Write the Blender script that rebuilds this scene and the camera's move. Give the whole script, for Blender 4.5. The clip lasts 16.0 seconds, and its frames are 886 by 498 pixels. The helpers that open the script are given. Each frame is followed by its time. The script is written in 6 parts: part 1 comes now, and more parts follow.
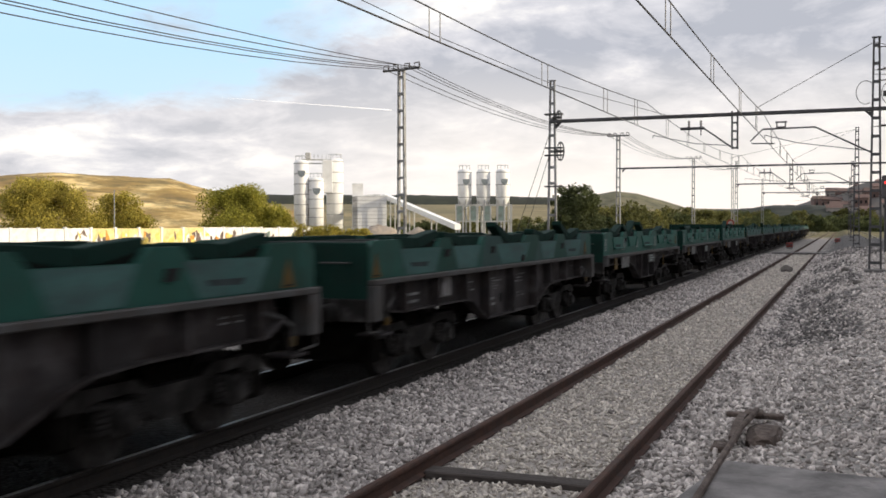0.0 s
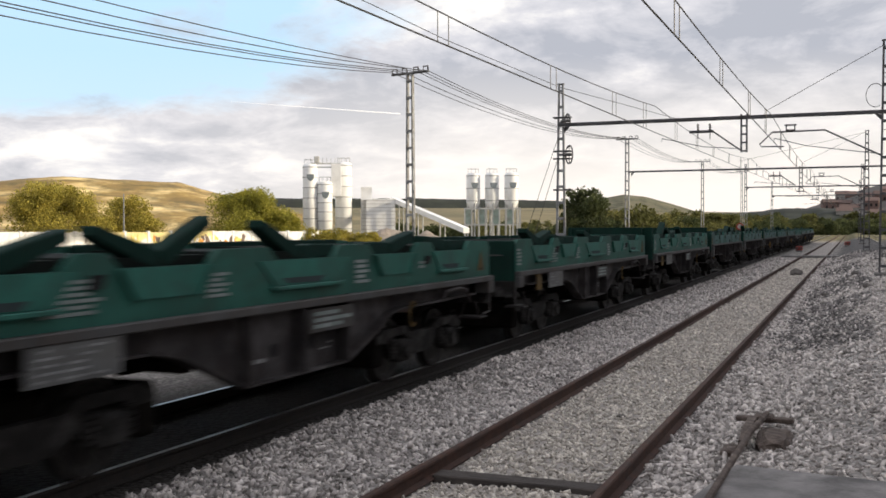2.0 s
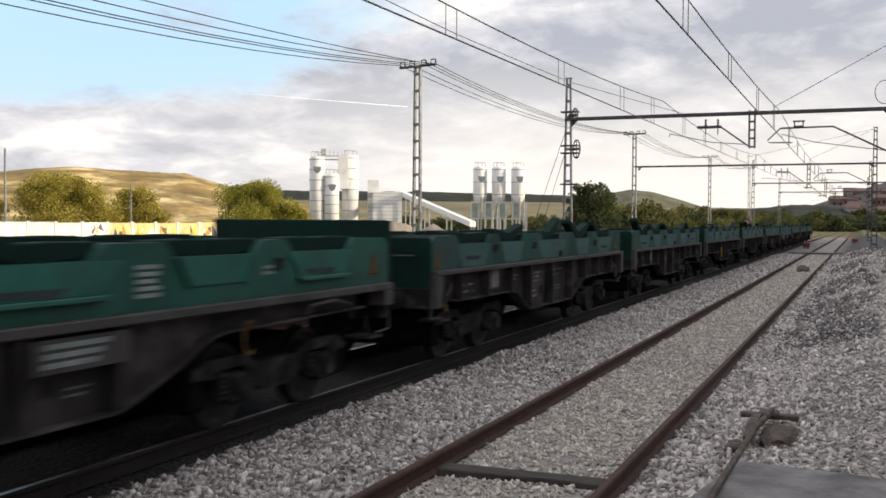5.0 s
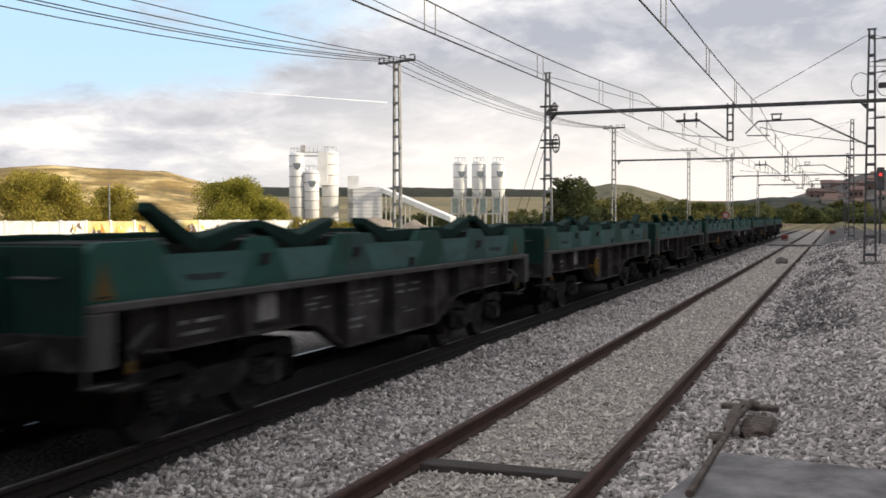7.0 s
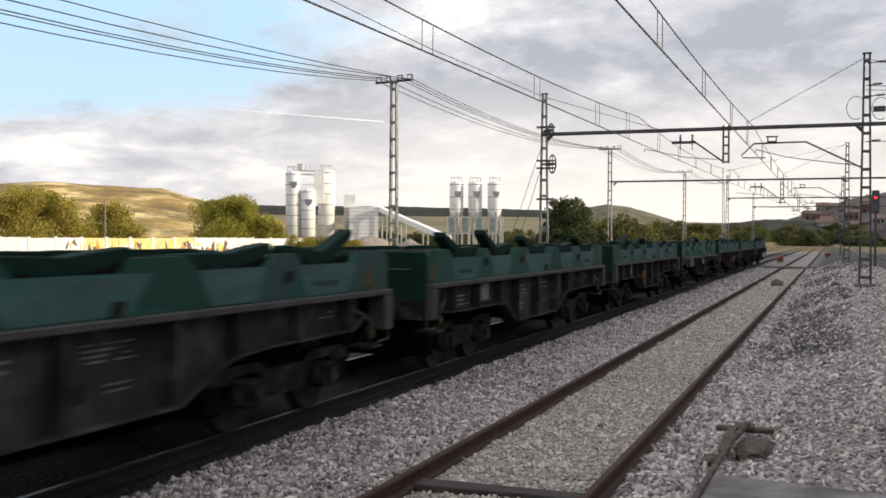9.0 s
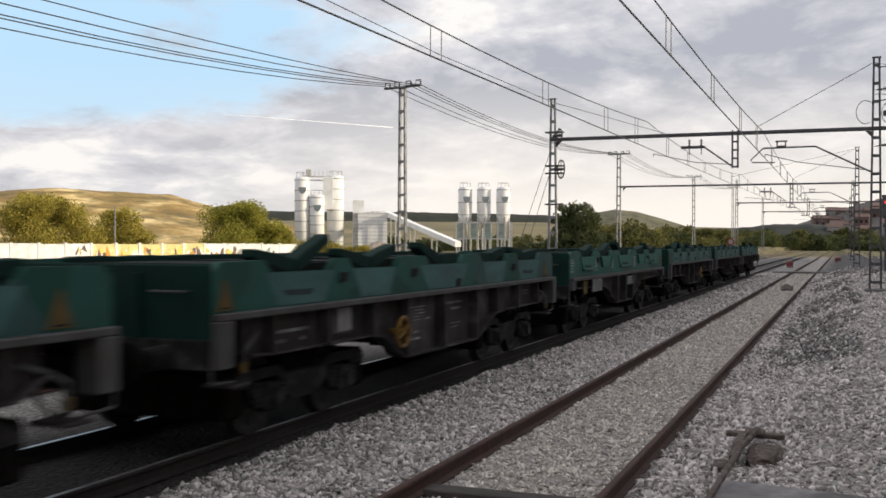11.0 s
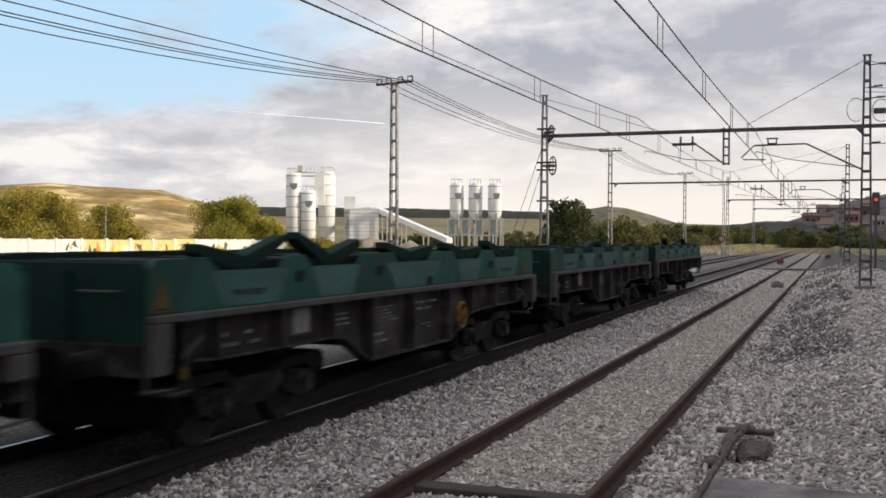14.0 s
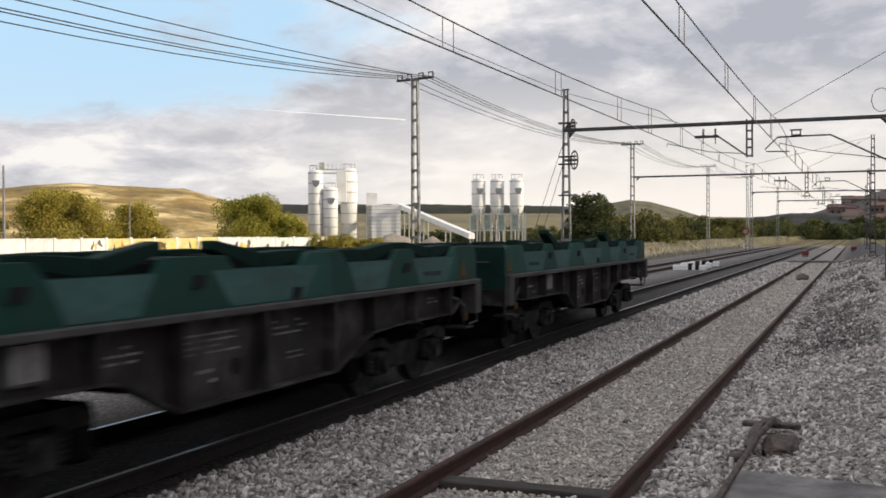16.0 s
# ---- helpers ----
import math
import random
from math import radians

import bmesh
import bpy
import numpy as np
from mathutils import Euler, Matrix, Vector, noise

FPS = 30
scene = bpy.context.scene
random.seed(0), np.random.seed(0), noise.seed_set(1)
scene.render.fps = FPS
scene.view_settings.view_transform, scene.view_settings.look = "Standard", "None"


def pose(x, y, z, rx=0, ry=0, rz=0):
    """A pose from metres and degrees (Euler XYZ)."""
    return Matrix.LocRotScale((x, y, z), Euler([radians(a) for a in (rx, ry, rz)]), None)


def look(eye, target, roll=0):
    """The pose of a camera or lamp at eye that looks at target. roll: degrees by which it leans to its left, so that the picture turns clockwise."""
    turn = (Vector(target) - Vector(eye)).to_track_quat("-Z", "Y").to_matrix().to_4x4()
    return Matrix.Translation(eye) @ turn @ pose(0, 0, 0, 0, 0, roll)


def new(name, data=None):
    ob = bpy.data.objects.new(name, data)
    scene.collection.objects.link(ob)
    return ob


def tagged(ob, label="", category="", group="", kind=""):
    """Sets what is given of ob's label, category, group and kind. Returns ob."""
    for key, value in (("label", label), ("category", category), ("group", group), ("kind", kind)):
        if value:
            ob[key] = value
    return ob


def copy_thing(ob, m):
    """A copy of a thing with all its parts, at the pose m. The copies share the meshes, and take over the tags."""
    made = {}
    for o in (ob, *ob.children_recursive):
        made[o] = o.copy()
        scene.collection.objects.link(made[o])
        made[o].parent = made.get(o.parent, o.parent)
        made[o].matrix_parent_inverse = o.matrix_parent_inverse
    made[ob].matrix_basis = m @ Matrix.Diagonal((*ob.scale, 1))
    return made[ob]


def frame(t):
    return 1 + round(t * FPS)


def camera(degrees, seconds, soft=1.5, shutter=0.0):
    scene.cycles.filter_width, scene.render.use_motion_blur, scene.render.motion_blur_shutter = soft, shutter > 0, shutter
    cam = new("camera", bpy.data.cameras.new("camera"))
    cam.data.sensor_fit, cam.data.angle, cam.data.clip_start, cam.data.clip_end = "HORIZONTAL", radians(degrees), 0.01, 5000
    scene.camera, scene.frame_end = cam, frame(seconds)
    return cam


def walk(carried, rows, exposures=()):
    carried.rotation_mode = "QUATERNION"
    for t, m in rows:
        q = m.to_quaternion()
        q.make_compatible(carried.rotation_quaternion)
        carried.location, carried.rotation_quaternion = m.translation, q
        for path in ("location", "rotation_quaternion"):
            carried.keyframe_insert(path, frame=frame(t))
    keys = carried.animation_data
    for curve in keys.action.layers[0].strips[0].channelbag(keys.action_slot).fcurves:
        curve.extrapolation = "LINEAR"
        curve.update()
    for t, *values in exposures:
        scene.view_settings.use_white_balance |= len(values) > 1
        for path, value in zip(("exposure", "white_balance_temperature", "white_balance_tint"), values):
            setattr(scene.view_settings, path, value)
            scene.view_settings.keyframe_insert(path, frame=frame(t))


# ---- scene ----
cam = camera(46.89, 16.0, soft=1.65, shutter=0.5)
EYE_Z = 2.195
# seconds, yaw, pitch, roll of the hand-held camera, which stands on one spot
TURNS = [
    (0.0, 21.385, -1.329, 0.106),
    (0.5, 21.145, -1.088, -0.051),
    (1.0, 21.276, -1.032, 0.125),
    (1.5, 21.451, -1.106, 0.023),
    (2.0, 21.871, -1.130, 0.154),
    (2.5, 21.740, -1.281, 0.305),
    (3.0, 21.326, -1.416, -0.293),
    (3.5, 21.718, -1.276, -0.787),
    (4.0, 22.212, -1.331, -0.417),
    (6.5, 21.863, -1.690, 0.041),
    (7.0, 21.137, -1.754, 0.169),
    (7.5, 20.706, -1.599, -0.158),
    (8.0, 20.626, -1.225, 0.010),
    (8.5, 20.807, -0.928, -0.171),
    (9.0, 20.914, -0.661, -0.284),
    (11.5, 21.493, -0.363, -0.213),
    (12.0, 21.586, -0.562, -0.291),
    (12.5, 21.684, -0.608, -0.462),
    (13.0, 21.526, -0.569, -0.329),
    (13.5, 21.243, -0.631, -0.142),
    (14.0, 20.928, -0.566, -0.313),
    (14.5, 20.591, -0.378, -0.530),
    (15.0, 21.139, -0.185, 0.131),
    (15.5, 21.761, -0.295, 0.479),
    (16.0, 22.170, -0.811, 0.278),
]
walk(cam, [(t, pose(0, 0, EYE_Z, 90 + pitch, roll, yaw)) for t, yaw, pitch, roll in TURNS],
     exposures=[(0, 0.02), (9, 0.0), (11.3, -0.12), (16, -0.15)])

# ---------------------------------------------------------------- light
SUN_EL, SUN_AZ = 15.0, 76.0      # elevation; azimuth from +y towards +x, in degrees


def make_world():
    w = bpy.data.worlds.new("sky")
    scene.world = w
    w.use_nodes = True
    nt = w.node_tree
    nt.nodes.clear()
    n, l = nt.nodes.new, nt.links.new
    out, bg = n("ShaderNodeOutputWorld"), n("ShaderNodeBackground")
    sky = n("ShaderNodeTexSky")
    sky.sky_type, sky.sun_disc = "NISHITA", False
    sky.sun_elevation, sky.sun_rotation = radians(SUN_EL), radians(SUN_AZ)
    gain = n("ShaderNodeMix")
    gain.data_type, gain.blend_type = "RGBA", "MULTIPLY"
    gain.inputs[0].default_value = 1.0
    gain.inputs[7].default_value = (0.125, 0.125, 0.125, 1)
    l(sky.outputs[0], gain.inputs[6])
    tc, sep = n("ShaderNodeTexCoord"), n("ShaderNodeSeparateXYZ")
    l(tc.outputs["Generated"], sep.inputs[0])
    # a flat layer of cloud overhead: direction divided by its height
    lift = n("ShaderNodeMath")
    lift.operation = "MAXIMUM"
    lift.inputs[1].default_value = 0.0
    l(sep.outputs[2], lift.inputs[0])
    add = n("ShaderNodeMath")
    add.operation = "ADD"
    add.inputs[1].default_value = 0.26
    l(lift.outputs[0], add.inputs[0])
    comb = n("ShaderNodeCombineXYZ")
    for i in (0, 1):
        d = n("ShaderNodeMath")
        d.operation = "DIVIDE"
        l(sep.outputs[i], d.inputs[0])
        l(add.outputs[0], d.inputs[1])
        l(d.outputs[0], comb.inputs[i])

    def noise_tex(scale, detail, rough, dist, off):
        mp = n("ShaderNodeMapping")
        mp.inputs["Location"].default_value = off
        t = n("ShaderNodeTexNoise")
        t.inputs["Scale"].default_value, t.inputs["Detail"].default_value = scale, detail
        t.inputs["Roughness"].default_value, t.inputs["Distortion"].default_value = rough, dist
        l(comb.outputs[0], mp.inputs[0])
        l(mp.outputs[0], t.inputs[0])
        return t.outputs[0]

    def ramp(src, a, b, ca=(0, 0, 0, 1), cb=(1, 1, 1, 1)):
        r = n("ShaderNodeValToRGB")
        r.color_ramp.elements[0].position, r.color_ramp.elements[1].position = a, b
        r.color_ramp.elements[0].color, r.color_ramp.elements[1].color = ca, cb
        l(src, r.inputs[0])
        return r.outputs[0]

    def mix(fac, a, b, blend="MIX"):
        m = n("ShaderNodeMix")
        m.data_type, m.blend_type = "RGBA", blend
        for sock, v in ((m.inputs[0], fac), (m.inputs[6], a), (m.inputs[7], b)):
            if isinstance(v, (float, tuple)):
                sock.default_value = v
            else:
                l(v, sock)
        return m.outputs[2]

    big = noise_tex(0.75, 8, 0.56, 0.3, (3.1, 0.4, 0))
    fine = noise_tex(2.1, 11, 0.58, 0.25, (4.3, 2.2, 0))
    streak = noise_tex(5.2, 8, 0.62, 0.4, (1.7, 5.2, 0))
    # a wide break in the cloud over the hills
    across = n("ShaderNodeVectorMath")
    across.operation = "DOT_PRODUCT"
    across.inputs[1].default_value = (-0.629, 0.732, 0.260)
    l(tc.outputs["Generated"], across.inputs[0])
    side = n("ShaderNodeMapRange")
    for i, v in enumerate((0.918, 0.985, 0.13, -0.22)):
        side.inputs[i + 1].default_value = v
    l(across.outputs["Value"], side.inputs[0])
    cover_in = n("ShaderNodeMath")
    cover_in.operation = "ADD"
    l(big, cover_in.inputs[0])
    l(side.outputs[0], cover_in.inputs[1])
    # a bank of cloud below the break, and wisps in it
    bank = n("ShaderNodeMapRange")
    for i, v in enumerate((0.088, 0.135, 0.26, 0.0)):
        bank.inputs[i + 1].default_value = v
    l(sep.outputs[2], bank.inputs[0])
    wisp = n("ShaderNodeMath")
    wisp.operation = "MULTIPLY_ADD"
    wisp.inputs[1].default_value = 0.90
    puffs = n("ShaderNodeMix")
    puffs.inputs[0].default_value = 0.45
    l(fine, puffs.inputs[2])
    l(streak, puffs.inputs[3])
    l(puffs.outputs[0], wisp.inputs[0])
    l(bank.outputs[0], wisp.inputs[2])
    cover_sum = n("ShaderNodeMath")
    cover_sum.operation = "ADD"
    l(cover_in.outputs[0], cover_sum.inputs[0])
    l(wisp.outputs[0], cover_sum.inputs[1])
    cover = ramp(cover_sum.outputs[0], 0.685, 0.87)
    grey = n("ShaderNodeMapRange")
    for i, v in enumerate((-0.62, -0.15, 0.0, 0.085)):
        grey.inputs[i + 1].default_value = v
    l(sep.outputs[0], grey.inputs[0])
    heavy = n("ShaderNodeMath")
    heavy.operation = "ADD"
    broken = n("ShaderNodeMath")
    broken.operation = "MULTIPLY_ADD"
    broken.inputs[1].default_value = 0.46
    l(streak, broken.inputs[0])
    l(fine, broken.inputs[2])
    l(broken.outputs[0], heavy.inputs[0])
    l(grey.outputs[0], heavy.inputs[1])
    shade = n("ShaderNodeValToRGB")
    els = shade.color_ramp.elements
    els[0].position, els[0].color = 0.635, (1.06, 1.03, 1.0, 1)
    els[1].position, els[1].color = 0.875, (0.50, 0.52, 0.585, 1)
    mid = els.new(0.735)
    mid.color = (0.76, 0.755, 0.80, 1)
    l(heavy.outputs[0], shade.inputs[0])
    tone = shade.outputs[0]
    clouds = mix(cover, mix(0.80, gain.outputs[2], (0.64, 0.93, 1.20, 1)), tone)
    # brighter, warmer band of haze low down
    low = ramp(sep.outputs[2], 0.03, 0.165, (1, 1, 1, 1), (0, 0, 0, 1))
    half = n("ShaderNodeMath")
    half.operation = "MULTIPLY"
    l(low, half.inputs[0])
    glow = n("ShaderNodeMapRange")      # the haze is thicker towards the sun
    for i, v in enumerate((-0.62, -0.34, 0.22, 0.95)):
        glow.inputs[i + 1].default_value = v
    l(sep.outputs[0], glow.inputs[0])
    l(glow.outputs[0], half.inputs[1])
    final = mix(half.outputs[0], clouds, (1.12, 1.04, 0.95, 1))
    l(final, bg.inputs[0])
    # overcast cloud is brighter overhead than low down
    sq = n("ShaderNodeMath")
    sq.operation = "POWER"
    sq.inputs[1].default_value = 2.0
    l(lift.outputs[0], sq.inputs[0])
    over = n("ShaderNodeMath")
    over.operation = "MULTIPLY_ADD"
    over.inputs[1].default_value, over.inputs[2].default_value = 0.55, 1.0
    l(sq.outputs[0], over.inputs[0])
    l(over.outputs[0], bg.inputs[1])
    l(bg.outputs[0], out.inputs[0])


make_world()
sun_data = bpy.data.lights.new("sun", "SUN")
sun_data.energy, sun_data.angle, sun_data.color = 5.0, radians(0.6), (1.0, 0.86, 0.64)
sun = new("sun", sun_data)
_a, _e = radians(SUN_AZ), radians(SUN_EL)
SUN_DIR = Vector((math.sin(_a) * math.cos(_e), math.cos(_a) * math.cos(_e), math.sin(_e)))
sun.matrix_world = look(SUN_DIR * 300, (0, 0, 0))


# ---------------------------------------------------------------- materials
def material(name, colors, rough=0.7, metal=0.0, scale=3.0, detail=5, bump=0.0, bump_scale=30.0, dirt=None,
             dirt_scale=1.2, dirt_amount=0.5, island=0.0, spec=0.4, stretch=(1, 1, 1), rand=0.0):
    """colors: two or three base colours blended by noise; dirt: a colour laid on in stains; island / rand: value change per piece."""
    m = bpy.data.materials.new(name)
    m.use_nodes = True
    nt = m.node_tree
    n, l = nt.nodes.new, nt.links.new
    b = nt.nodes["Principled BSDF"]
    b.inputs["Metallic"].default_value = metal
    b.inputs["Specular IOR Level"].default_value = spec
    tc, mp = n("ShaderNodeTexCoord"), n("ShaderNodeMapping")
    mp.inputs["Scale"].default_value = stretch
    l(tc.outputs["Object"], mp.inputs[0])
    t = n("ShaderNodeTexNoise")
    t.inputs["Scale"].default_value, t.inputs["Detail"].default_value = scale, detail
    t.inputs["Roughness"].default_value = 0.6
    l(mp.outputs[0], t.inputs[0])
    r = n("ShaderNodeValToRGB")
    els = r.color_ramp.elements
    els[0].position, els[1].position = 0.34, 0.66
    els[0].color, els[1].color = (*colors[0], 1), (*colors[-1], 1)
    if len(colors) == 3:
        e = els.new(0.5)
        e.color = (*colors[1], 1)
    l(t.outputs[0], r.inputs[0])
    col = r.outputs[0]

    def mixer(fac, a, c, blend="MIX"):
        x = n("ShaderNodeMix")
        x.data_type, x.blend_type = "RGBA", blend
        for sock, v in ((x.inputs[0], fac), (x.inputs[6], a), (x.inputs[7], c)):
            if isinstance(v, (float, int, tuple)):
                sock.default_value = v
            else:
                l(v, sock)
        return x.outputs[2]

    if dirt:
        d = n("ShaderNodeTexNoise")
        d.inputs["Scale"].default_value, d.inputs["Detail"].default_value = dirt_scale, 9
        d.inputs["Roughness"].default_value, d.inputs["Distortion"].default_value = 0.68, 0.4
        l(mp.outputs[0], d.inputs[0])
        dr = n("ShaderNodeMapRange")
        dr.inputs[1].default_value, dr.inputs[2].default_value = 0.46, 0.68
        dr.inputs[3].default_value, dr.inputs[4].default_value = 0.0, dirt_amount
        l(d.outputs[0], dr.inputs[0])
        col = mixer(dr.outputs[0], col, (*dirt, 1))
    for amount, node, sock in ((island, "ShaderNodeNewGeometry", "Random Per Island"), (rand, "ShaderNodeObjectInfo", "Random")):
        if amount:
            g = n(node)
            mr = n("ShaderNodeMapRange")
            mr.inputs[3].default_value, mr.inputs[4].default_value = 1 - amount, 1 + amount
            l(g.outputs[sock], mr.inputs[0])
            cc = n("ShaderNodeCombineColor")
            for i in range(3):
                l(mr.outputs[0], cc.inputs[i])
            col = mixer(1.0, col, cc.outputs[0], "MULTIPLY")
    l(col, b.inputs["Base Color"])
    rr = n("ShaderNodeMapRange")
    rr.inputs[3].default_value, rr.inputs[4].default_value = max(0.05, rough - 0.12), min(1, rough + 0.12)
    l(t.outputs[0], rr.inputs[0])
    l(rr.outputs[0], b.inputs["Roughness"])
    if bump:
        bt, bp = n("ShaderNodeTexNoise"), n("ShaderNodeBump")
        bt.inputs["Scale"].default_value, bt.inputs["Detail"].default_value = bump_scale, 6
        bp.inputs["Strength"].default_value, bp.inputs["Distance"].default_value = bump, 0.03
        l(mp.outputs[0], bt.inputs[0])
        l(bt.outputs[0], bp.inputs["Height"])
        l(bp.outputs[0], b.inputs["Normal"])
    return m


STONE = material("ballast_stone", [(0.385, 0.346, 0.302), (0.64, 0.588, 0.52)], 0.92, scale=9, island=0.36, bump=0.3, bump_scale=60)
STONE_GREY = material("grey_ballast_stone", [(0.30, 0.269, 0.25), (0.60, 0.551, 0.515)], 0.9, scale=9, island=0.55, bump=0.3, bump_scale=60)
PLAIN = material("tan_plain", [(0.15, 0.125, 0.06), (0.25, 0.20, 0.10)], 0.95, scale=0.01, detail=9, dirt=(0.075, 0.075, 0.035), dirt_scale=0.014, dirt_amount=0.9)
CREAM = material("yellowed_panel", [(0.74, 0.60, 0.22), (0.84, 0.74, 0.42)], 0.85, scale=0.9, dirt=(0.4, 0.3, 0.14), dirt_scale=1.2, dirt_amount=0.6)
STONE_DARK = material("oily_stone", [(0.085, 0.078, 0.077), (0.19, 0.175, 0.167)], 0.85, scale=6, island=0.5, bump=0.3, bump_scale=60)
RAIL_RUST = material("rusty_rail", [(0.036, 0.019, 0.014), (0.078, 0.038, 0.026)], 0.85, 0.0, scale=8, bump=0.3, bump_scale=60, dirt=(0.03, 0.02, 0.018))
# near-black rail steel, with the shadow on the rail sides put into its colour
RAIL_DARK = material("dark_rail", [(0.008, 0.006, 0.005), (0.020, 0.015, 0.012)], 0.85, 0.0, scale=8, bump=0.2)
RAIL_HEAD = material("polished_rail_head", [(0.28, 0.28, 0.28), (0.42, 0.42, 0.43)], 0.42, 1.0, scale=20, stretch=(1, 0.05, 1))
SLEEPER = material("weathered_sleeper", [(0.026, 0.021, 0.019), (0.085, 0.072, 0.064)], 0.9, scale=14, stretch=(0.2, 3, 1), bump=0.5, bump_scale=40)
# copy of the sleeper wood blackened to stand for the shade beneath the train
SHADE_SLEEPER = material("shaded_sleeper", [(0.010, 0.008, 0.007), (0.022, 0.018, 0.016)], 0.9, scale=14, stretch=(0.2, 3, 1), bump=0.5, bump_scale=40)
SIGNAL_RED = bpy.data.materials.new("red_lamp")
SIGNAL_RED.use_nodes = True
SIGNAL_RED.node_tree.nodes["Principled BSDF"].inputs["Base Color"].default_value = (0.5, 0.02, 0.02, 1)
VAPOUR = material("glowing_sky_vapour", [(0.85, 0.85, 0.85), (0.9, 0.9, 0.9)], 1.0)
# emission stands in for the sunlight that the trail would scatter
VAPOUR.node_tree.nodes["Principled BSDF"].inputs["Emission Color"].default_value = (1.0, 0.97, 0.95, 1)
VAPOUR.node_tree.nodes["Principled BSDF"].inputs["Emission Strength"].default_value = 0.6
SIGNAL_RED.node_tree.nodes["Principled BSDF"].inputs["Emission Color"].default_value = (1.0, 0.06, 0.05, 1)
SIGNAL_RED.node_tree.nodes["Principled BSDF"].inputs["Emission Strength"].default_value = 1.2
CONCRETE = material("old_concrete", [(0.115, 0.108, 0.106), (0.24, 0.226, 0.218)], 0.9, scale=2.2, detail=10, bump=0.5, bump_scale=25, dirt=(0.06, 0.056, 0.053), dirt_scale=1.6, dirt_amount=0.8)
STEEL = material("galvanised_steel", [(0.17, 0.175, 0.18), (0.30, 0.31, 0.32)], 0.6, 0.35, scale=5, dirt=(0.12, 0.09, 0.07), dirt_scale=3, dirt_amount=0.6)
STEEL_DARK = material("painted_dark_steel", [(0.055, 0.057, 0.06), (0.10, 0.10, 0.105)], 0.6, 0.3, scale=4, dirt=(0.06, 0.04, 0.03), dirt_scale=3)
WIRE = material("weathered_wire", [(0.05, 0.05, 0.05), (0.09, 0.085, 0.08)], 0.5, 0.6, scale=2)
INSULATOR = material("insulator_glaze", [(0.05, 0.04, 0.035), (0.09, 0.07, 0.06)], 0.25)
GREEN = material("wagon_green", [(0.013, 0.074, 0.056), (0.023, 0.110, 0.084)], 0.6, spec=0.25, scale=1.2, dirt=(0.028, 0.038, 0.032), dirt_scale=1.6, dirt_amount=0.55, bump=0.08)
GREEN_LIGHT = material("faded_pocket_green", [(0.018, 0.108, 0.083), (0.032, 0.152, 0.120)], 0.6, spec=0.25, scale=2, dirt=(0.03, 0.05, 0.042), dirt_scale=2.4, dirt_amount=0.5, bump=0.06)
LETTER_BOLD = material("block_stencil", [(0.15, 0.19, 0.18), (0.30, 0.33, 0.32)], 0.75, scale=6, dirt=(0.10, 0.12, 0.11), dirt_scale=4, dirt_amount=0.7)
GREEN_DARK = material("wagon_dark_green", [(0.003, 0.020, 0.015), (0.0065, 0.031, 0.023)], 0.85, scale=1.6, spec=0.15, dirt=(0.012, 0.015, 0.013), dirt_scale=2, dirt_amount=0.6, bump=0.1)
FRAME = material("wagon_frame_grey", [(0.013, 0.0115, 0.0122), (0.033, 0.0295, 0.030), (0.090, 0.083, 0.084)], 0.75, spec=0.25, scale=1.5, detail=9, dirt=(0.028, 0.018, 0.014), dirt_scale=1.8, dirt_amount=0.7, bump=0.15)
LEDGE = material("wagon_ledge_grey", [(0.045, 0.046, 0.045), (0.085, 0.085, 0.085)], 0.7, spec=0.25, scale=2.0, dirt=(0.06, 0.04, 0.03), dirt_scale=2.5, dirt_amount=0.5)
# grime, darkened further so the colour carries the underframe's shade
BOGIE = material("bogie_grime_shade", [(0.004, 0.0035, 0.003), (0.011, 0.010, 0.009)], 0.95, 0.0, spec=0.04, scale=5, bump=0.3, dirt=(0.013, 0.009, 0.007), dirt_scale=3)
# paler copy: highlights on the outer castings painted as light blotches
BOGIE_PALER = material("paler_bogie_casting", [(0.004, 0.0035, 0.003), (0.016, 0.015, 0.014), (0.055, 0.052, 0.050)], 0.8, 0.0, spec=0.2, scale=4, bump=0.3, dirt=(0.010, 0.008, 0.007), dirt_scale=2.2, dirt_amount=0.9)
WHEEL = material("wheel_steel", [(0.012, 0.011, 0.0105), (0.05, 0.046, 0.043)], 0.65, 0.4, scale=7)
YELLOW = material("yellow_paint", [(0.15, 0.078, 0.010), (0.21, 0.115, 0.015)], 0.7, scale=6, dirt=(0.05, 0.035, 0.02), dirt_scale=3)
YELLOW_DIM = material("sooty_yellow_paint", [(0.075, 0.045, 0.010), (0.135, 0.080, 0.014)], 0.8, scale=5, dirt=(0.03, 0.03, 0.02), dirt_scale=4, dirt_amount=0.8)
LETTER = material("stencil_white", [(0.15, 0.155, 0.155), (0.36, 0.365, 0.36)], 0.8, scale=5, dirt=(0.045, 0.043, 0.043), dirt_scale=2.6, dirt_amount=1.0)
POCKET = material("faded_teal_plate", [(0.034, 0.096, 0.088), (0.064, 0.142, 0.133)], 0.65, spec=0.25, scale=1.6, dirt=(0.052, 0.068, 0.070), dirt_scale=1.9, dirt_amount=0.75, bump=0.06, stretch=(1, 0.6, 1.6))
# dark tone painted for the shade of a hollow
HOLLOW = material("hollow_shade", [(0.032, 0.044, 0.045), (0.052, 0.066, 0.069)], 0.85, spec=0.15, scale=3)
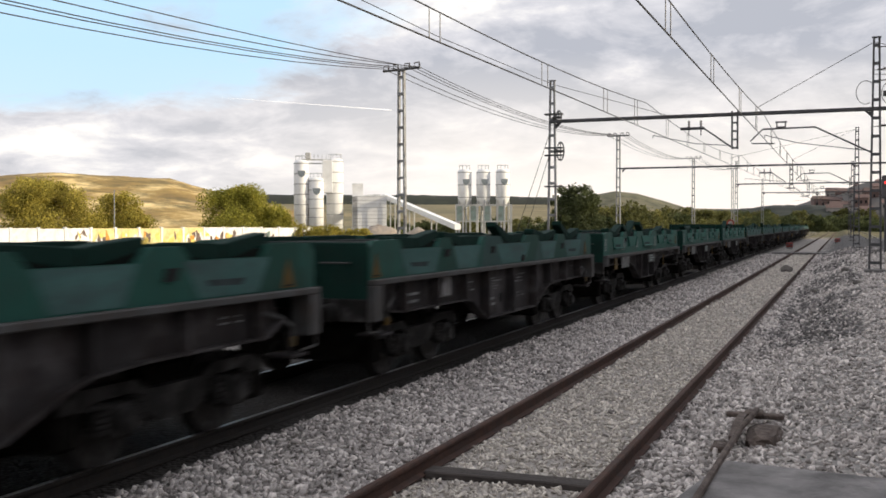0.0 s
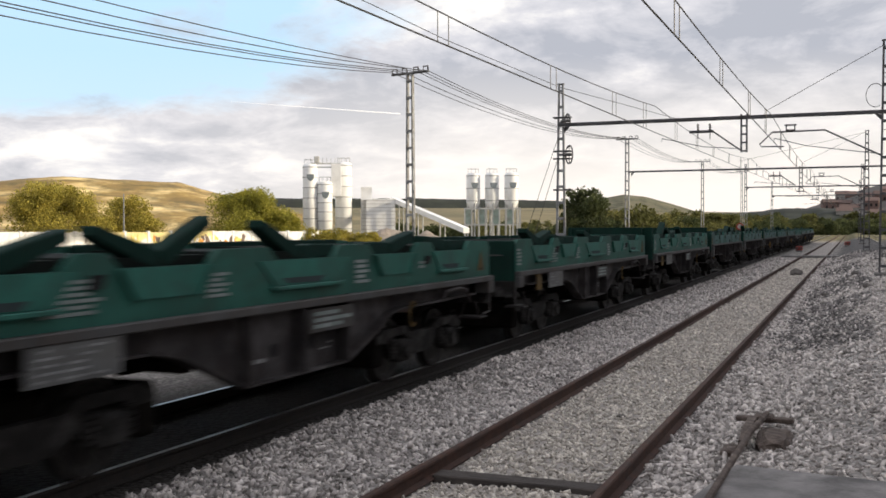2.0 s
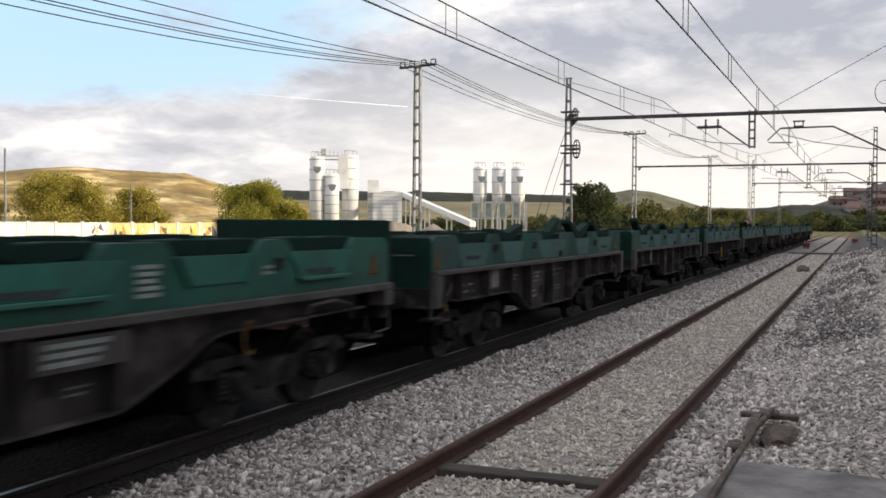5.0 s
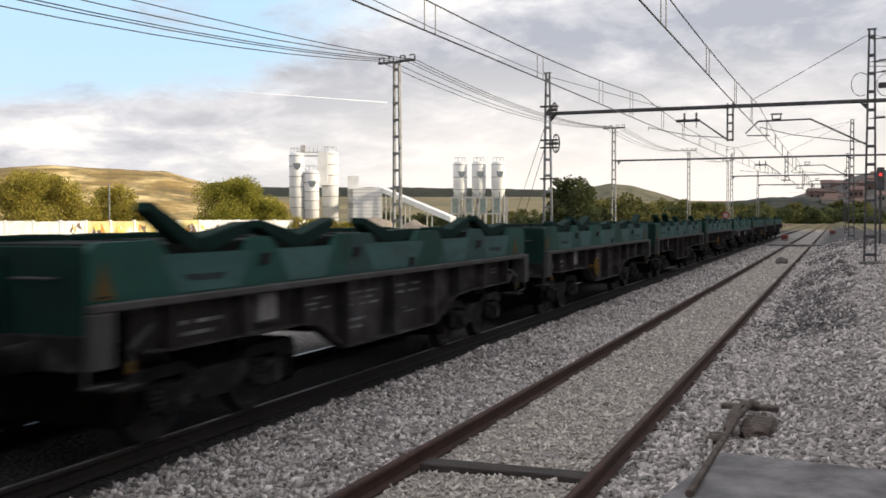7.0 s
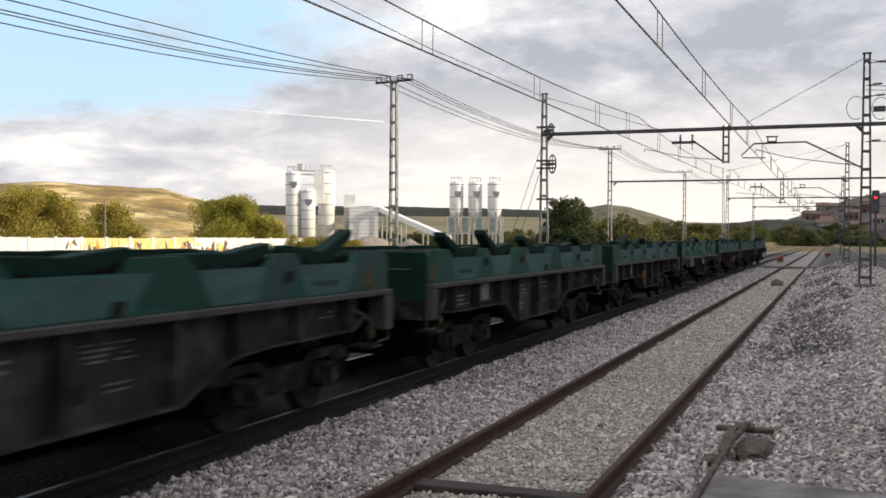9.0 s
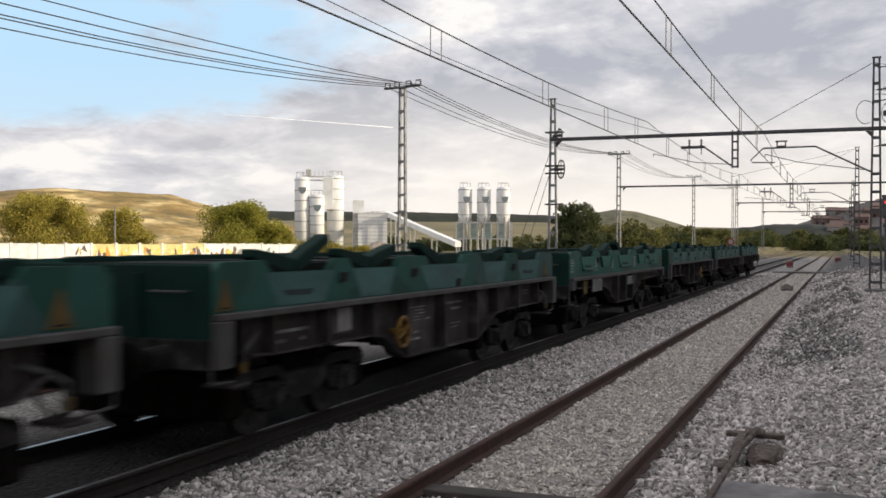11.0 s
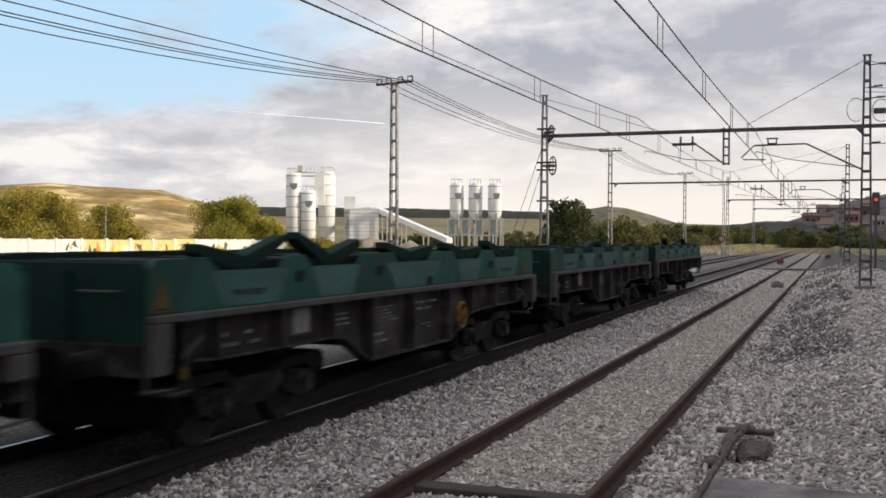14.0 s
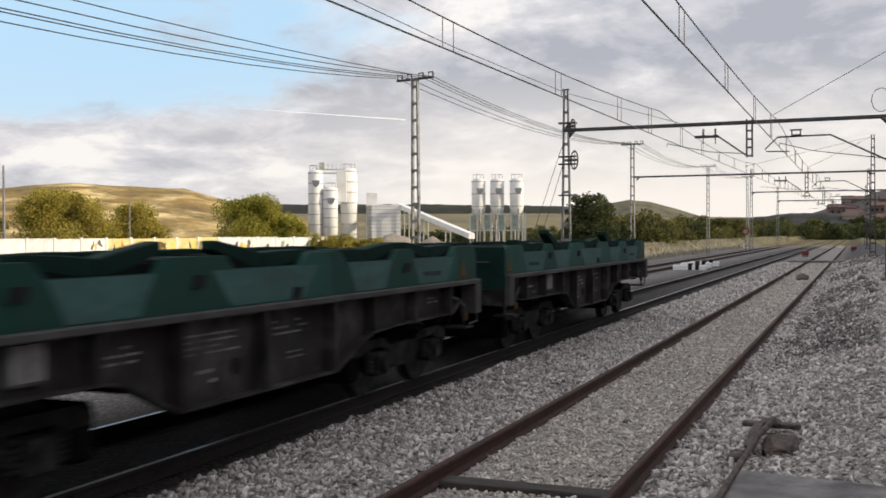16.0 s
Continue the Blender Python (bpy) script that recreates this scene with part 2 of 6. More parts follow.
CARD = material("worn_label_card", [(0.22, 0.215, 0.215), (0.40, 0.39, 0.39)], 0.8, scale=4, dirt=(0.10, 0.09, 0.085), dirt_scale=3, dirt_amount=0.8)
SOCKET = material("dark_opening", [(0.006, 0.006, 0.006), (0.012, 0.012, 0.012)], 0.9)
WHITE = material("white_sheet_metal", [(0.78, 0.78, 0.78), (0.87, 0.87, 0.86)], 0.55, scale=0.6, dirt=(0.5, 0.48, 0.45), dirt_scale=0.5, dirt_amount=0.3)
PALE = material("pale_grey_steel", [(0.40, 0.40, 0.40), (0.55, 0.55, 0.54)], 0.6, scale=0.8, dirt=(0.26, 0.24, 0.22), dirt_scale=0.7)
GREENISH = material("faded_green_steel", [(0.22, 0.30, 0.27), (0.33, 0.40, 0.36)], 0.7, scale=1.0, dirt=(0.2, 0.16, 0.12))
BADGE = material("grey_badge", [(0.15, 0.18, 0.2), (0.22, 0.25, 0.27)], 0.6)
WALL_WHITE = material("whitewashed_wall", [(0.76, 0.75, 0.73), (0.88, 0.87, 0.85)], 0.85, scale=0.8, dirt=(0.36, 0.33, 0.29), dirt_scale=0.7, dirt_amount=0.6, rand=0.08)
RED = material("red_paint", [(0.20, 0.022, 0.015), (0.28, 0.035, 0.022)], 0.5, scale=5)
ORANGE = material("orange_spray", [(0.55, 0.22, 0.04), (0.70, 0.34, 0.07)], 0.8, scale=3)
GOLD = material("yellow_spray", [(0.66, 0.52, 0.12), (0.80, 0.66, 0.22)], 0.8, scale=3)
INK = material("dark_spray", [(0.10, 0.07, 0.06), (0.22, 0.16, 0.13)], 0.8, scale=3)
BARK = material("bark", [(0.07, 0.055, 0.04), (0.14, 0.11, 0.085)], 0.95, scale=8, stretch=(1, 1, 0.3), bump=0.6)
LEAF_A = material("sunlit_broadleaf", [(0.19, 0.19, 0.026), (0.40, 0.36, 0.055)], 0.75, scale=0.7, island=0.4)
LEAF_B = material("dull_broadleaf", [(0.25, 0.22, 0.038), (0.47, 0.385, 0.075)], 0.8, scale=0.6, island=0.4)
LEAF_C = material("dark_foliage", [(0.045, 0.058, 0.022), (0.105, 0.12, 0.042)], 0.8, scale=0.6, island=0.4)
LEAF_E = material("dusty_olive_foliage", [(0.105, 0.105, 0.030), (0.20, 0.18, 0.055)], 0.8, scale=0.6, island=0.4)
LEAF_D = material("olive_scrub", [(0.075, 0.08, 0.022), (0.14, 0.135, 0.04)], 0.8, scale=0.6, island=0.4)


def let_light_through(m, share):
    """Thin leaves: part of the light that falls on one side leaves on the other."""
    nt = m.node_tree
    b = nt.nodes["Principled BSDF"]
    t, mx = nt.nodes.new("ShaderNodeBsdfTranslucent"), nt.nodes.new("ShaderNodeMixShader")
    mx.inputs[0].default_value = share
    nt.links.new(b.inputs["Base Color"].links[0].from_socket, t.inputs[0])
    nt.links.new(b.outputs[0], mx.inputs[1])
    nt.links.new(t.outputs[0], mx.inputs[2])
    for node in nt.nodes:
        if node.type == "OUTPUT_MATERIAL":
            nt.links.new(mx.outputs[0], node.inputs[0])


for leaf in (LEAF_A, LEAF_B, LEAF_C, LEAF_D, LEAF_E):
    let_light_through(leaf, 0.4)
DRY = material("dry_grass", [(0.33, 0.295, 0.20), (0.47, 0.43, 0.32)], 0.95, scale=0.15, dirt=(0.13, 0.13, 0.06), dirt_scale=0.05, dirt_amount=0.8, island=0.2)
SAND = material("sand_heap", [(0.24, 0.20, 0.16), (0.34, 0.29, 0.24)], 0.95, scale=1.5, bump=0.5, bump_scale=8)
HILL_GOLD = material("dry_hillside", [(0.20, 0.13, 0.042), (0.33, 0.22, 0.07), (0.85, 0.64, 0.30)], 0.95, scale=0.028, detail=11, dirt=(0.085, 0.075, 0.030), dirt_scale=0.055, dirt_amount=1.0, stretch=(0.7, 0.7, 3.2))
HILL_WOOD = material("wooded_ridge", [(0.018, 0.022, 0.018), (0.04, 0.045, 0.032)], 0.95, scale=0.03, detail=8)
# distance haze is put into the next three colours, greyed and muted
HILL_SCRUB = material("scrub_hillside", [(0.10, 0.095, 0.055), (0.165, 0.145, 0.085)], 0.95, scale=0.03, detail=9, dirt=(0.040, 0.045, 0.020), dirt_scale=0.075, dirt_amount=1.0)
HILL_TOWN = material("town_hillside", [(0.075, 0.068, 0.066), (0.12, 0.108, 0.10)], 0.95, scale=0.02, detail=9, dirt=(0.05, 0.05, 0.035), dirt_scale=0.03)
BRICK_RED = material("red_brick_blocks", [(0.115, 0.075, 0.065), (0.155, 0.102, 0.088)], 0.9, scale=0.3, rand=0.25)
WALL_GREY = material("rendered_wall", [(0.24, 0.22, 0.205), (0.33, 0.31, 0.285)], 0.9, scale=0.7, dirt=(0.25, 0.23, 0.2), dirt_scale=0.5)
RUST_PALE = material("pale_rust", [(0.055, 0.040, 0.033), (0.15, 0.118, 0.10)], 0.95, scale=9, bump=0.7, dirt=(0.045, 0.03, 0.024), dirt_scale=5, dirt_amount=0.8)
BAND = material("dark_band", [(0.24, 0.24, 0.24), (0.34, 0.34, 0.34)], 0.7, scale=1)
# near black: the shade inside the coil cradles is put into the colour
CRADLE_SHADE = material("cradle_shade", [(0.004, 0.006, 0.005), (0.009, 0.012, 0.010)], 0.95, scale=4, spec=0.1)
ROCK = material("field_stone", [(0.09, 0.08, 0.075), (0.16, 0.145, 0.13)], 0.95, scale=9, bump=0.5)


def camo(name, a, b, c):
    """Faded patches of three paints with soft but definite edges, as on a repainted wagon side."""
    m = bpy.data.materials.new(name)
    m.use_nodes = True
    nt = m.node_tree
    n, l = nt.nodes.new, nt.links.new
    bs = nt.nodes["Principled BSDF"]
    tc, mp = n("ShaderNodeTexCoord"), n("ShaderNodeMapping")
    mp.inputs["Scale"].default_value = (0.0, 0.75, 0.55)
    info = n("ShaderNodeObjectInfo")
    off = n("ShaderNodeVectorMath")
    off.operation = "SCALE"
    off.inputs[0].default_value = (0.0, 40.0, 7.0)
    l(info.outputs["Random"], off.inputs["Scale"])
    l(off.outputs[0], mp.inputs["Location"])
    l(tc.outputs["Object"], mp.inputs[0])
    v = n("ShaderNodeTexVoronoi")
    v.inputs["Scale"].default_value = 1.15
    wob, addv = n("ShaderNodeTexNoise"), n("ShaderNodeMix")
    wob.inputs["Scale"].default_value = 2.0
    addv.data_type, addv.blend_type = "RGBA", "LINEAR_LIGHT"
    addv.inputs[0].default_value = 0.12
    l(mp.outputs[0], addv.inputs[6])
    l(mp.outputs[0], wob.inputs[0])
    l(wob.outputs[1], addv.inputs[7])
    l(addv.outputs[2], v.inputs[0])
    sc = n("ShaderNodeSeparateColor")
    l(v.outputs["Color"], sc.inputs[0])
    r = n("ShaderNodeValToRGB")
    r.color_ramp.interpolation = "CONSTANT"
    e = r.color_ramp.elements
    e[0].position, e[0].color = 0.0, (*a, 1)
    e[1].position, e[1].color = 0.50, (*b, 1)
    x = e.new(0.92)
    x.color = (*c, 1)
    l(sc.outputs[0], r.inputs[0])
    d, mr, mx = n("ShaderNodeTexNoise"), n("ShaderNodeMapRange"), n("ShaderNodeMix")
    d.inputs["Scale"].default_value, d.inputs["Detail"].default_value, d.inputs["Roughness"].default_value = 1.7, 9, 0.7
    l(tc.outputs["Object"], d.inputs[0])
    mr.inputs[1].default_value, mr.inputs[2].default_value, mr.inputs[4].default_value = 0.42, 0.75, 0.45
    l(d.outputs[0], mr.inputs[0])
    mx.data_type = "RGBA"
    l(mr.outputs[0], mx.inputs[0])
    l(r.outputs[0], mx.inputs[6])
    mx.inputs[7].default_value = (0.022, 0.030, 0.025, 1)
    l(mx.outputs[2], bs.inputs["Base Color"])
    bs.inputs["Roughness"].default_value = 0.65
    bs.inputs["Specular IOR Level"].default_value = 0.25
    return m


CAMO = camo("wagon_patchwork_paint", (0.015, 0.080, 0.062), (0.009, 0.056, 0.041), (0.030, 0.074, 0.068))


def ground_material():
    """Ballast, cinders and dry field in one sheet: told apart by place, with ragged borders."""
    m = bpy.data.materials.new("ground_gravel")
    m.use_nodes = True
    nt = m.node_tree
    n, l = nt.nodes.new, nt.links.new
    b = nt.nodes["Principled BSDF"]
    b.inputs["Roughness"].default_value, b.inputs["Specular IOR Level"].default_value = 0.95, 0.2
    tc, sep = n("ShaderNodeTexCoord"), n("ShaderNodeSeparateXYZ")
    l(tc.outputs["Object"], sep.inputs[0])

    def tex(scale, detail, rough=0.6):
        t = n("ShaderNodeTexNoise")
        t.inputs["Scale"].default_value, t.inputs["Detail"].default_value, t.inputs["Roughness"].default_value = scale, detail, rough
        l(tc.outputs["Object"], t.inputs[0])
        return t.outputs[0]

    def rng(src, a, c, lo=0.0, hi=1.0):
        r = n("ShaderNodeMapRange")
        for i, v in enumerate((a, c, lo, hi)):
            r.inputs[i + 1].default_value = v
        l(src, r.inputs[0])
        return r.outputs[0]

    def math_node(op, a, c):
        x = n("ShaderNodeMath")
        x.operation = op
        for s, v in zip(x.inputs, (a, c)):
            if isinstance(v, (int, float)):
                s.default_value = v
            else:
                l(v, s)
        return x.outputs[0]

    def mix(fac, a, c, blend="MIX"):
        x = n("ShaderNodeMix")
        x.data_type, x.blend_type = "RGBA", blend
        for s, v in ((x.inputs[0], fac), (x.inputs[6], a), (x.inputs[7], c)):
            if isinstance(v, (int, float, tuple)):
                s.default_value = v
            else:
                l(v, s)
        return x.outputs[2]

    vor = n("ShaderNodeTexVoronoi")
    vor.inputs["Scale"].default_value = 15
    l(tc.outputs["Object"], vor.inputs[0])
    vs = n("ShaderNodeSeparateColor")
    l(vor.outputs["Color"], vs.inputs[0])
    stones = mix(vs.outputs[0], (0.20, 0.18, 0.166, 1), (0.50, 0.46, 0.428, 1))
    # shade in the gaps between stones, painted as a darker tone
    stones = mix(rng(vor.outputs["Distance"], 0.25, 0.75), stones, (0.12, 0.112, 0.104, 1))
    patches = tex(0.35, 6)
    edge = tex(0.9, 6)
    stones = mix(rng(patches, 0.35, 0.7, 0.0, 0.45), stones, (0.36, 0.34, 0.31, 1))
    # cinders beside the near line
    x_in = math_node("ADD", sep.outputs[0], rng(edge, 0.3, 0.7, -0.9, 0.9))
    cinder = math_node("MULTIPLY", rng(x_in, -1.7, -1.2), rng(x_in, 0.35, -0.25))
    cinder = math_node("MULTIPLY", cinder, rng(patches, 0.42, 0.60, 0.15, 0.95))
    cinder = math_node("MULTIPLY", cinder, rng(sep.outputs[1], 12, 22))
    stones = mix(cinder, stones, (0.065, 0.062, 0.062, 1))
    # oily bed of the running line, blackened further to paint in the train's shade
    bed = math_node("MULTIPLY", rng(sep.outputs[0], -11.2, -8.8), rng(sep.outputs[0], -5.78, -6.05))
    # the painted shade weakens farther along the line
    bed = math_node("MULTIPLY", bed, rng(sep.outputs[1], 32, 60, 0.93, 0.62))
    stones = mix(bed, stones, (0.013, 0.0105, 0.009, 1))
    yard = math_node("MULTIPLY", rng(sep.outputs[0], -17.5, -15.0), rng(sep.outputs[0], -10.6, -11.4))
    stones = mix(math_node("MULTIPLY", yard, 0.45), stones, (0.075, 0.066, 0.058, 1))
    # trodden grit on the bank
    bank = math_node("MULTIPLY", rng(x_in, -0.6, 0.8), rng(edge, 0.35, 0.65, 0.1, 0.7))
    stones = mix(bank, stones, (0.33, 0.315, 0.30, 1))
    far_end = math_node("MULTIPLY", rng(x_in, -1.6, -0.4), rng(sep.outputs[1], 62, 84))
    stones = mix(math_node("MULTIPLY", far_end, 0.85), stones, (0.085, 0.08, 0.08, 1))
    # siding bed packed with paler, warmer stone
    sid = math_node("MULTIPLY", rng(sep.outputs[0], -3.9, -3.6), rng(sep.outputs[0], -1.9, -2.2))
    stones = mix(math_node("MULTIPLY", sid, 0.5), stones, (0.40, 0.362, 0.33, 1))
    # dry field beyond the yard
    field_t = tex(0.045, 9)
    field = mix(rng(field_t, 0.35, 0.65), (0.20, 0.165, 0.09, 1), (0.07, 0.072, 0.032, 1))
    field = mix(rng(tex(0.5, 6), 0.45, 0.75, 0, 0.6), field, (0.28, 0.24, 0.14, 1))
    out_l = rng(math_node("ADD", sep.outputs[0], rng(edge, 0.2, 0.8, -2.0, 2.0)), -17.0, -19.5)
    out_far = rng(sep.outputs[1], 175, 210)
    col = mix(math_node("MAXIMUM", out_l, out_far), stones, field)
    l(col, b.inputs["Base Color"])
    bp = n("ShaderNodeBump")
    bp.inputs["Strength"].default_value, bp.inputs["Distance"].default_value = 0.8, 0.05
    l(rng(vor.outputs["Distance"], 0.0, 0.8, 1.0, 0.0), bp.inputs["Height"])
    l(bp.outputs[0], b.inputs["Normal"])
    return m


GROUND = ground_material()


# ---------------------------------------------------------------- mesh helpers
def add_box(bm, x0, x1, y0, y1, z0, z1, bevel=0.0, m=None):
    vs = [bm.verts.new((x, y, z)) for z in (z0, z1) for y in (y0, y1) for x in (x0, x1)]
    fs = [bm.faces.new([vs[i] for i in f]) for f in
          ((0, 2, 3, 1), (4, 5, 7, 6), (0, 1, 5, 4), (2, 6, 7, 3), (0, 4, 6, 2), (1, 3, 7, 5))]
    if bevel:
        es = list({e for f in fs for e in f.edges})
        r = bmesh.ops.bevel(bm, geom=es, offset=bevel, segments=1, affect="EDGES")
        vs = list({v for f in r["faces"] for v in f.verts} | {v for v in vs if v.is_valid})
    if m is not None:
        bmesh.ops.transform(bm, matrix=m, verts=[v for v in vs if v.is_valid])
    return vs


def add_prism(bm, outline, x0, x1):
    """A plate: an outline in (y, z), from x0 to x1."""
    a = [bm.verts.new((x0, y, z)) for y, z in outline]
    b = [bm.verts.new((x1, y, z)) for y, z in outline]
    k = len(outline)
    fs = [bm.faces.new(a), bm.faces.new(b[::-1])]
    for i in range(k):
        j = (i + 1) % k
        fs.append(bm.faces.new((a[i], b[i], b[j], a[j])))
    bmesh.ops.recalc_face_normals(bm, faces=fs)
    return a + b


def add_tube(bm, p, q, r0, r1=None, seg=8, caps=True):
    p, q = Vector(p), Vector(q)
    r1 = r0 if r1 is None else r1
    rot = (q - p).to_track_quat("Z", "Y")
    rings = []
    for c, r in ((p, r0), (q, r1)):
        rings.append([bm.verts.new(c + rot @ Vector((r * math.cos(6.28319 * i / seg), r * math.sin(6.28319 * i / seg), 0))) for i in range(seg)])
    for i in range(seg):
        j = (i + 1) % seg
        bm.faces.new((rings[0][i], rings[0][j], rings[1][j], rings[1][i]))
    if caps:
        bm.faces.new(rings[0][::-1])
        bm.faces.new(rings[1])
    return rings[0] + rings[1]


def add_path(bm, pts, r, seg=6):
    """One unbroken tube through the points."""
    pts = [Vector(p) for p in pts]
    rings = []
    for i, p in enumerate(pts):
        d = (pts[min(i + 1, len(pts) - 1)] - pts[max(i - 1, 0)]).normalized()
        up = Vector((0, 0, 1)) if abs(d.z) < 0.9 else Vector((1, 0, 0))
        s = d.cross(up).normalized()
        u = s.cross(d)
        rings.append([bm.verts.new(p + r * (s * math.cos(6.28319 * k / seg) + u * math.sin(6.28319 * k / seg))) for k in range(seg)])
    for a, b in zip(rings, rings[1:]):
        for k in range(seg):
            j = (k + 1) % seg
            bm.faces.new((a[k], a[j], b[j], b[k]))
    bm.faces.new(rings[0][::-1])
    bm.faces.new(rings[-1])


def add_lathe(bm, profile, seg=16, axis="Z", m=None):
    """profile: (radius, height) pairs turned round an axis."""
    rings = []
    for r, h in profile:
        ring = []
        for i in range(seg):
            a = 6.283185 * i / seg
            v = (r * math.cos(a), r * math.sin(a), h)
            if axis == "X":
                v = (h, r * math.cos(a), r * math.sin(a))
            ring.append(bm.verts.new(v))
        rings.append(ring)
    for a, b in zip(rings, rings[1:]):
        for i in range(seg):
            j = (i + 1) % seg
            bm.faces.new((a[i], a[j], b[j], b[i]))
    bm.faces.new(rings[0][::-1])
    bm.faces.new(rings[-1])
    vs = [v for r in rings for v in r]
    if m is not None:
        bmesh.ops.transform(bm, matrix=m, verts=vs)
    return vs


def mesh_of(name, bm, mat):
    bmesh.ops.recalc_face_normals(bm, faces=bm.faces)
    me = bpy.data.meshes.new(name)
    bm.to_mesh(me)
    bm.free()
    me.materials.append(mat)
    return me


def part(name, bm, mat, parent=None, label="", at=None):
    ob = new(name, mesh_of(name, bm, mat))
    if parent is not None:
        ob.parent = parent
    if at is not None:
        ob.matrix_basis = at
    if label:
        tagged(ob, label)
    return ob


def share(name, mesh, parent, at):
    ob = new(name, mesh)
    ob.parent = parent
    ob.matrix_basis = at
    return ob


def thing(name, label, category, at=None, group="", kind=""):
    ob = new(name)
    ob.empty_display_size = 0.2
    if at is not None:
        ob.matrix_basis = at
    return tagged(ob, label, category, group, kind)


def box(*a, **k):
    bm = bmesh.new()
    add_box(bm, *a, **k)
    return bm


def smooth(ob):
    for p in ob.data.polygons:
        p.use_smooth = True
    return ob


def raw_mesh(name, verts, faces, mat):
    me = bpy.data.meshes.new(name)
    me.from_pydata(verts, [], faces)
    me.materials.append(mat)
    return me


# ---------------------------------------------------------------- the ground
NEAR_RAILS, RUN_RAILS = (-3.705, -1.955), (-8.06, -6.32)
THIRD_RAILS, RIGHT_RAILS = (-13.35, -11.61), (3.40, 5.14)


def bank(x, y):
    """Height of the ground across the line: flat bed, then a bank up to the trodden strip."""
    t = min(1, max(0, (x + 1.5) / 2.3))
    near = 1 - 0.72 * max(0, 1 - abs(y - 9) / 5) if y < 9 else min(1, 0.28 + 0.72 * (y - 9) / 18)
    h = -0.17 + 0.62 * t * t * (3 - 2 * t) * near
    if x > 2.6:
        u = min(1, (x - 2.6) / 0.5)
        h -= 0.55 * u
    return h


def ground_z(x, y):
    h = bank(x, y)
    if x < -16:
        h += -0.25 * min(1, (-16 - x) / 4)
    if y > 70 and -44 < x < -17.2:
        up = min(1, (-17.2 - x) / 2.2) * min(1, (y - 70) / 30) * min(1, (x + 44) / 14)
        h += 1.45 * up * up * (3 - 2 * up)
    if y < 50:
        h += 0.03 * noise.noise((x * 0.8, y * 0.8, 0.3)) + 0.012 * noise.noise((x * 3, y * 3, 4.1))
    return h


def build_ground():
    def steps(*spans):
        out = []
        for a, b, k in spans:
            out += list(np.linspace(a, b, k, endpoint=False))
        return out + [spans[-1][1]]
    xs = steps((-4000, -400, 8), (-400, -60, 12), (-60, -22, 14), (-22, -16, 12), (-16, -6.0, 18), (-6.0, 3.6, 56), (3.6, 14, 14), (14, 60, 8), (60, 4000, 8))
    ys = steps((-400, -20, 8), (-20, 6, 10), (6, 24, 90), (24, 60, 60), (60, 200, 40), (200, 600, 16), (600, 5000, 12))
    verts = [(x, y, ground_z(x, y)) for y in ys for x in xs]
    k = len(xs)
    faces = [(j * k + i, j * k + i + 1, (j + 1) * k + i + 1, (j + 1) * k + i) for j in range(len(ys) - 1) for i in range(k - 1)]
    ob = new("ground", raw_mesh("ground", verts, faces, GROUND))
    smooth(ob)
    tagged(ob, "grey stone ballast yard giving way to dry grass fields", "ground", kind="structure")


build_ground()


def scatter_stones(name, label, mat, spots, sizes, sink):
    """Many broken stones joined into one mesh: rough six-sided lumps, each turned its own way."""
    rng = np.random.default_rng(5)
    cube = np.array([(-1, -1, -1), (1, -1, -1), (1, 1, -1), (-1, 1, -1), (-1, -1, 1), (1, -1, 1), (1, 1, 1), (-1, 1, 1)], float)
    quads = np.array([(0, 3, 2, 1), (4, 5, 6, 7), (0, 1, 5, 4), (1, 2, 6, 5), (2, 3, 7, 6), (3, 0, 4, 7)])
    k = len(spots)
    v = cube[None] * (1 + rng.uniform(-0.48, 0.22, (k, 8, 3)))
    v *= np.stack([sizes * rng.uniform(0.95, 2.2, k), sizes * rng.uniform(0.55, 1.0, k), sizes * rng.uniform(0.30, 0.66, k)], 1)[:, None]
    q = rng.normal(size=(k, 4)) * np.array([1.0, 0.45, 0.45, 1.0])
    q /= np.linalg.norm(q, axis=1)[:, None]
    w, x, y, z = q.T
    rot = np.stack([1 - 2 * (y * y + z * z), 2 * (x * y - z * w), 2 * (x * z + y * w),
                    2 * (x * y + z * w), 1 - 2 * (x * x + z * z), 2 * (y * z - x * w),
                    2 * (x * z - y * w), 2 * (y * z + x * w), 1 - 2 * (x * x + y * y)], 1).reshape(k, 3, 3)
    v = np.einsum("kij,kvj->kvi", rot, v) + spots[:, None] + np.array([0, 0, sink])
    f = (quads[None] + 8 * np.arange(k)[:, None, None]).reshape(-1, 4)
    me = bpy.data.meshes.new(name)
    me.vertices.add(8 * k)
    me.vertices.foreach_set("co", v.reshape(-1))
    me.loops.add(24 * k)
    me.loops.foreach_set("vertex_index", f.reshape(-1))
    me.polygons.add(6 * k)
    me.polygons.foreach_set("loop_start", 4 * np.arange(6 * k))
    me.update(calc_edges=True)
    me.materials.append(mat)
    tagged(new(name, me), label, "gravel", kind="stuff")


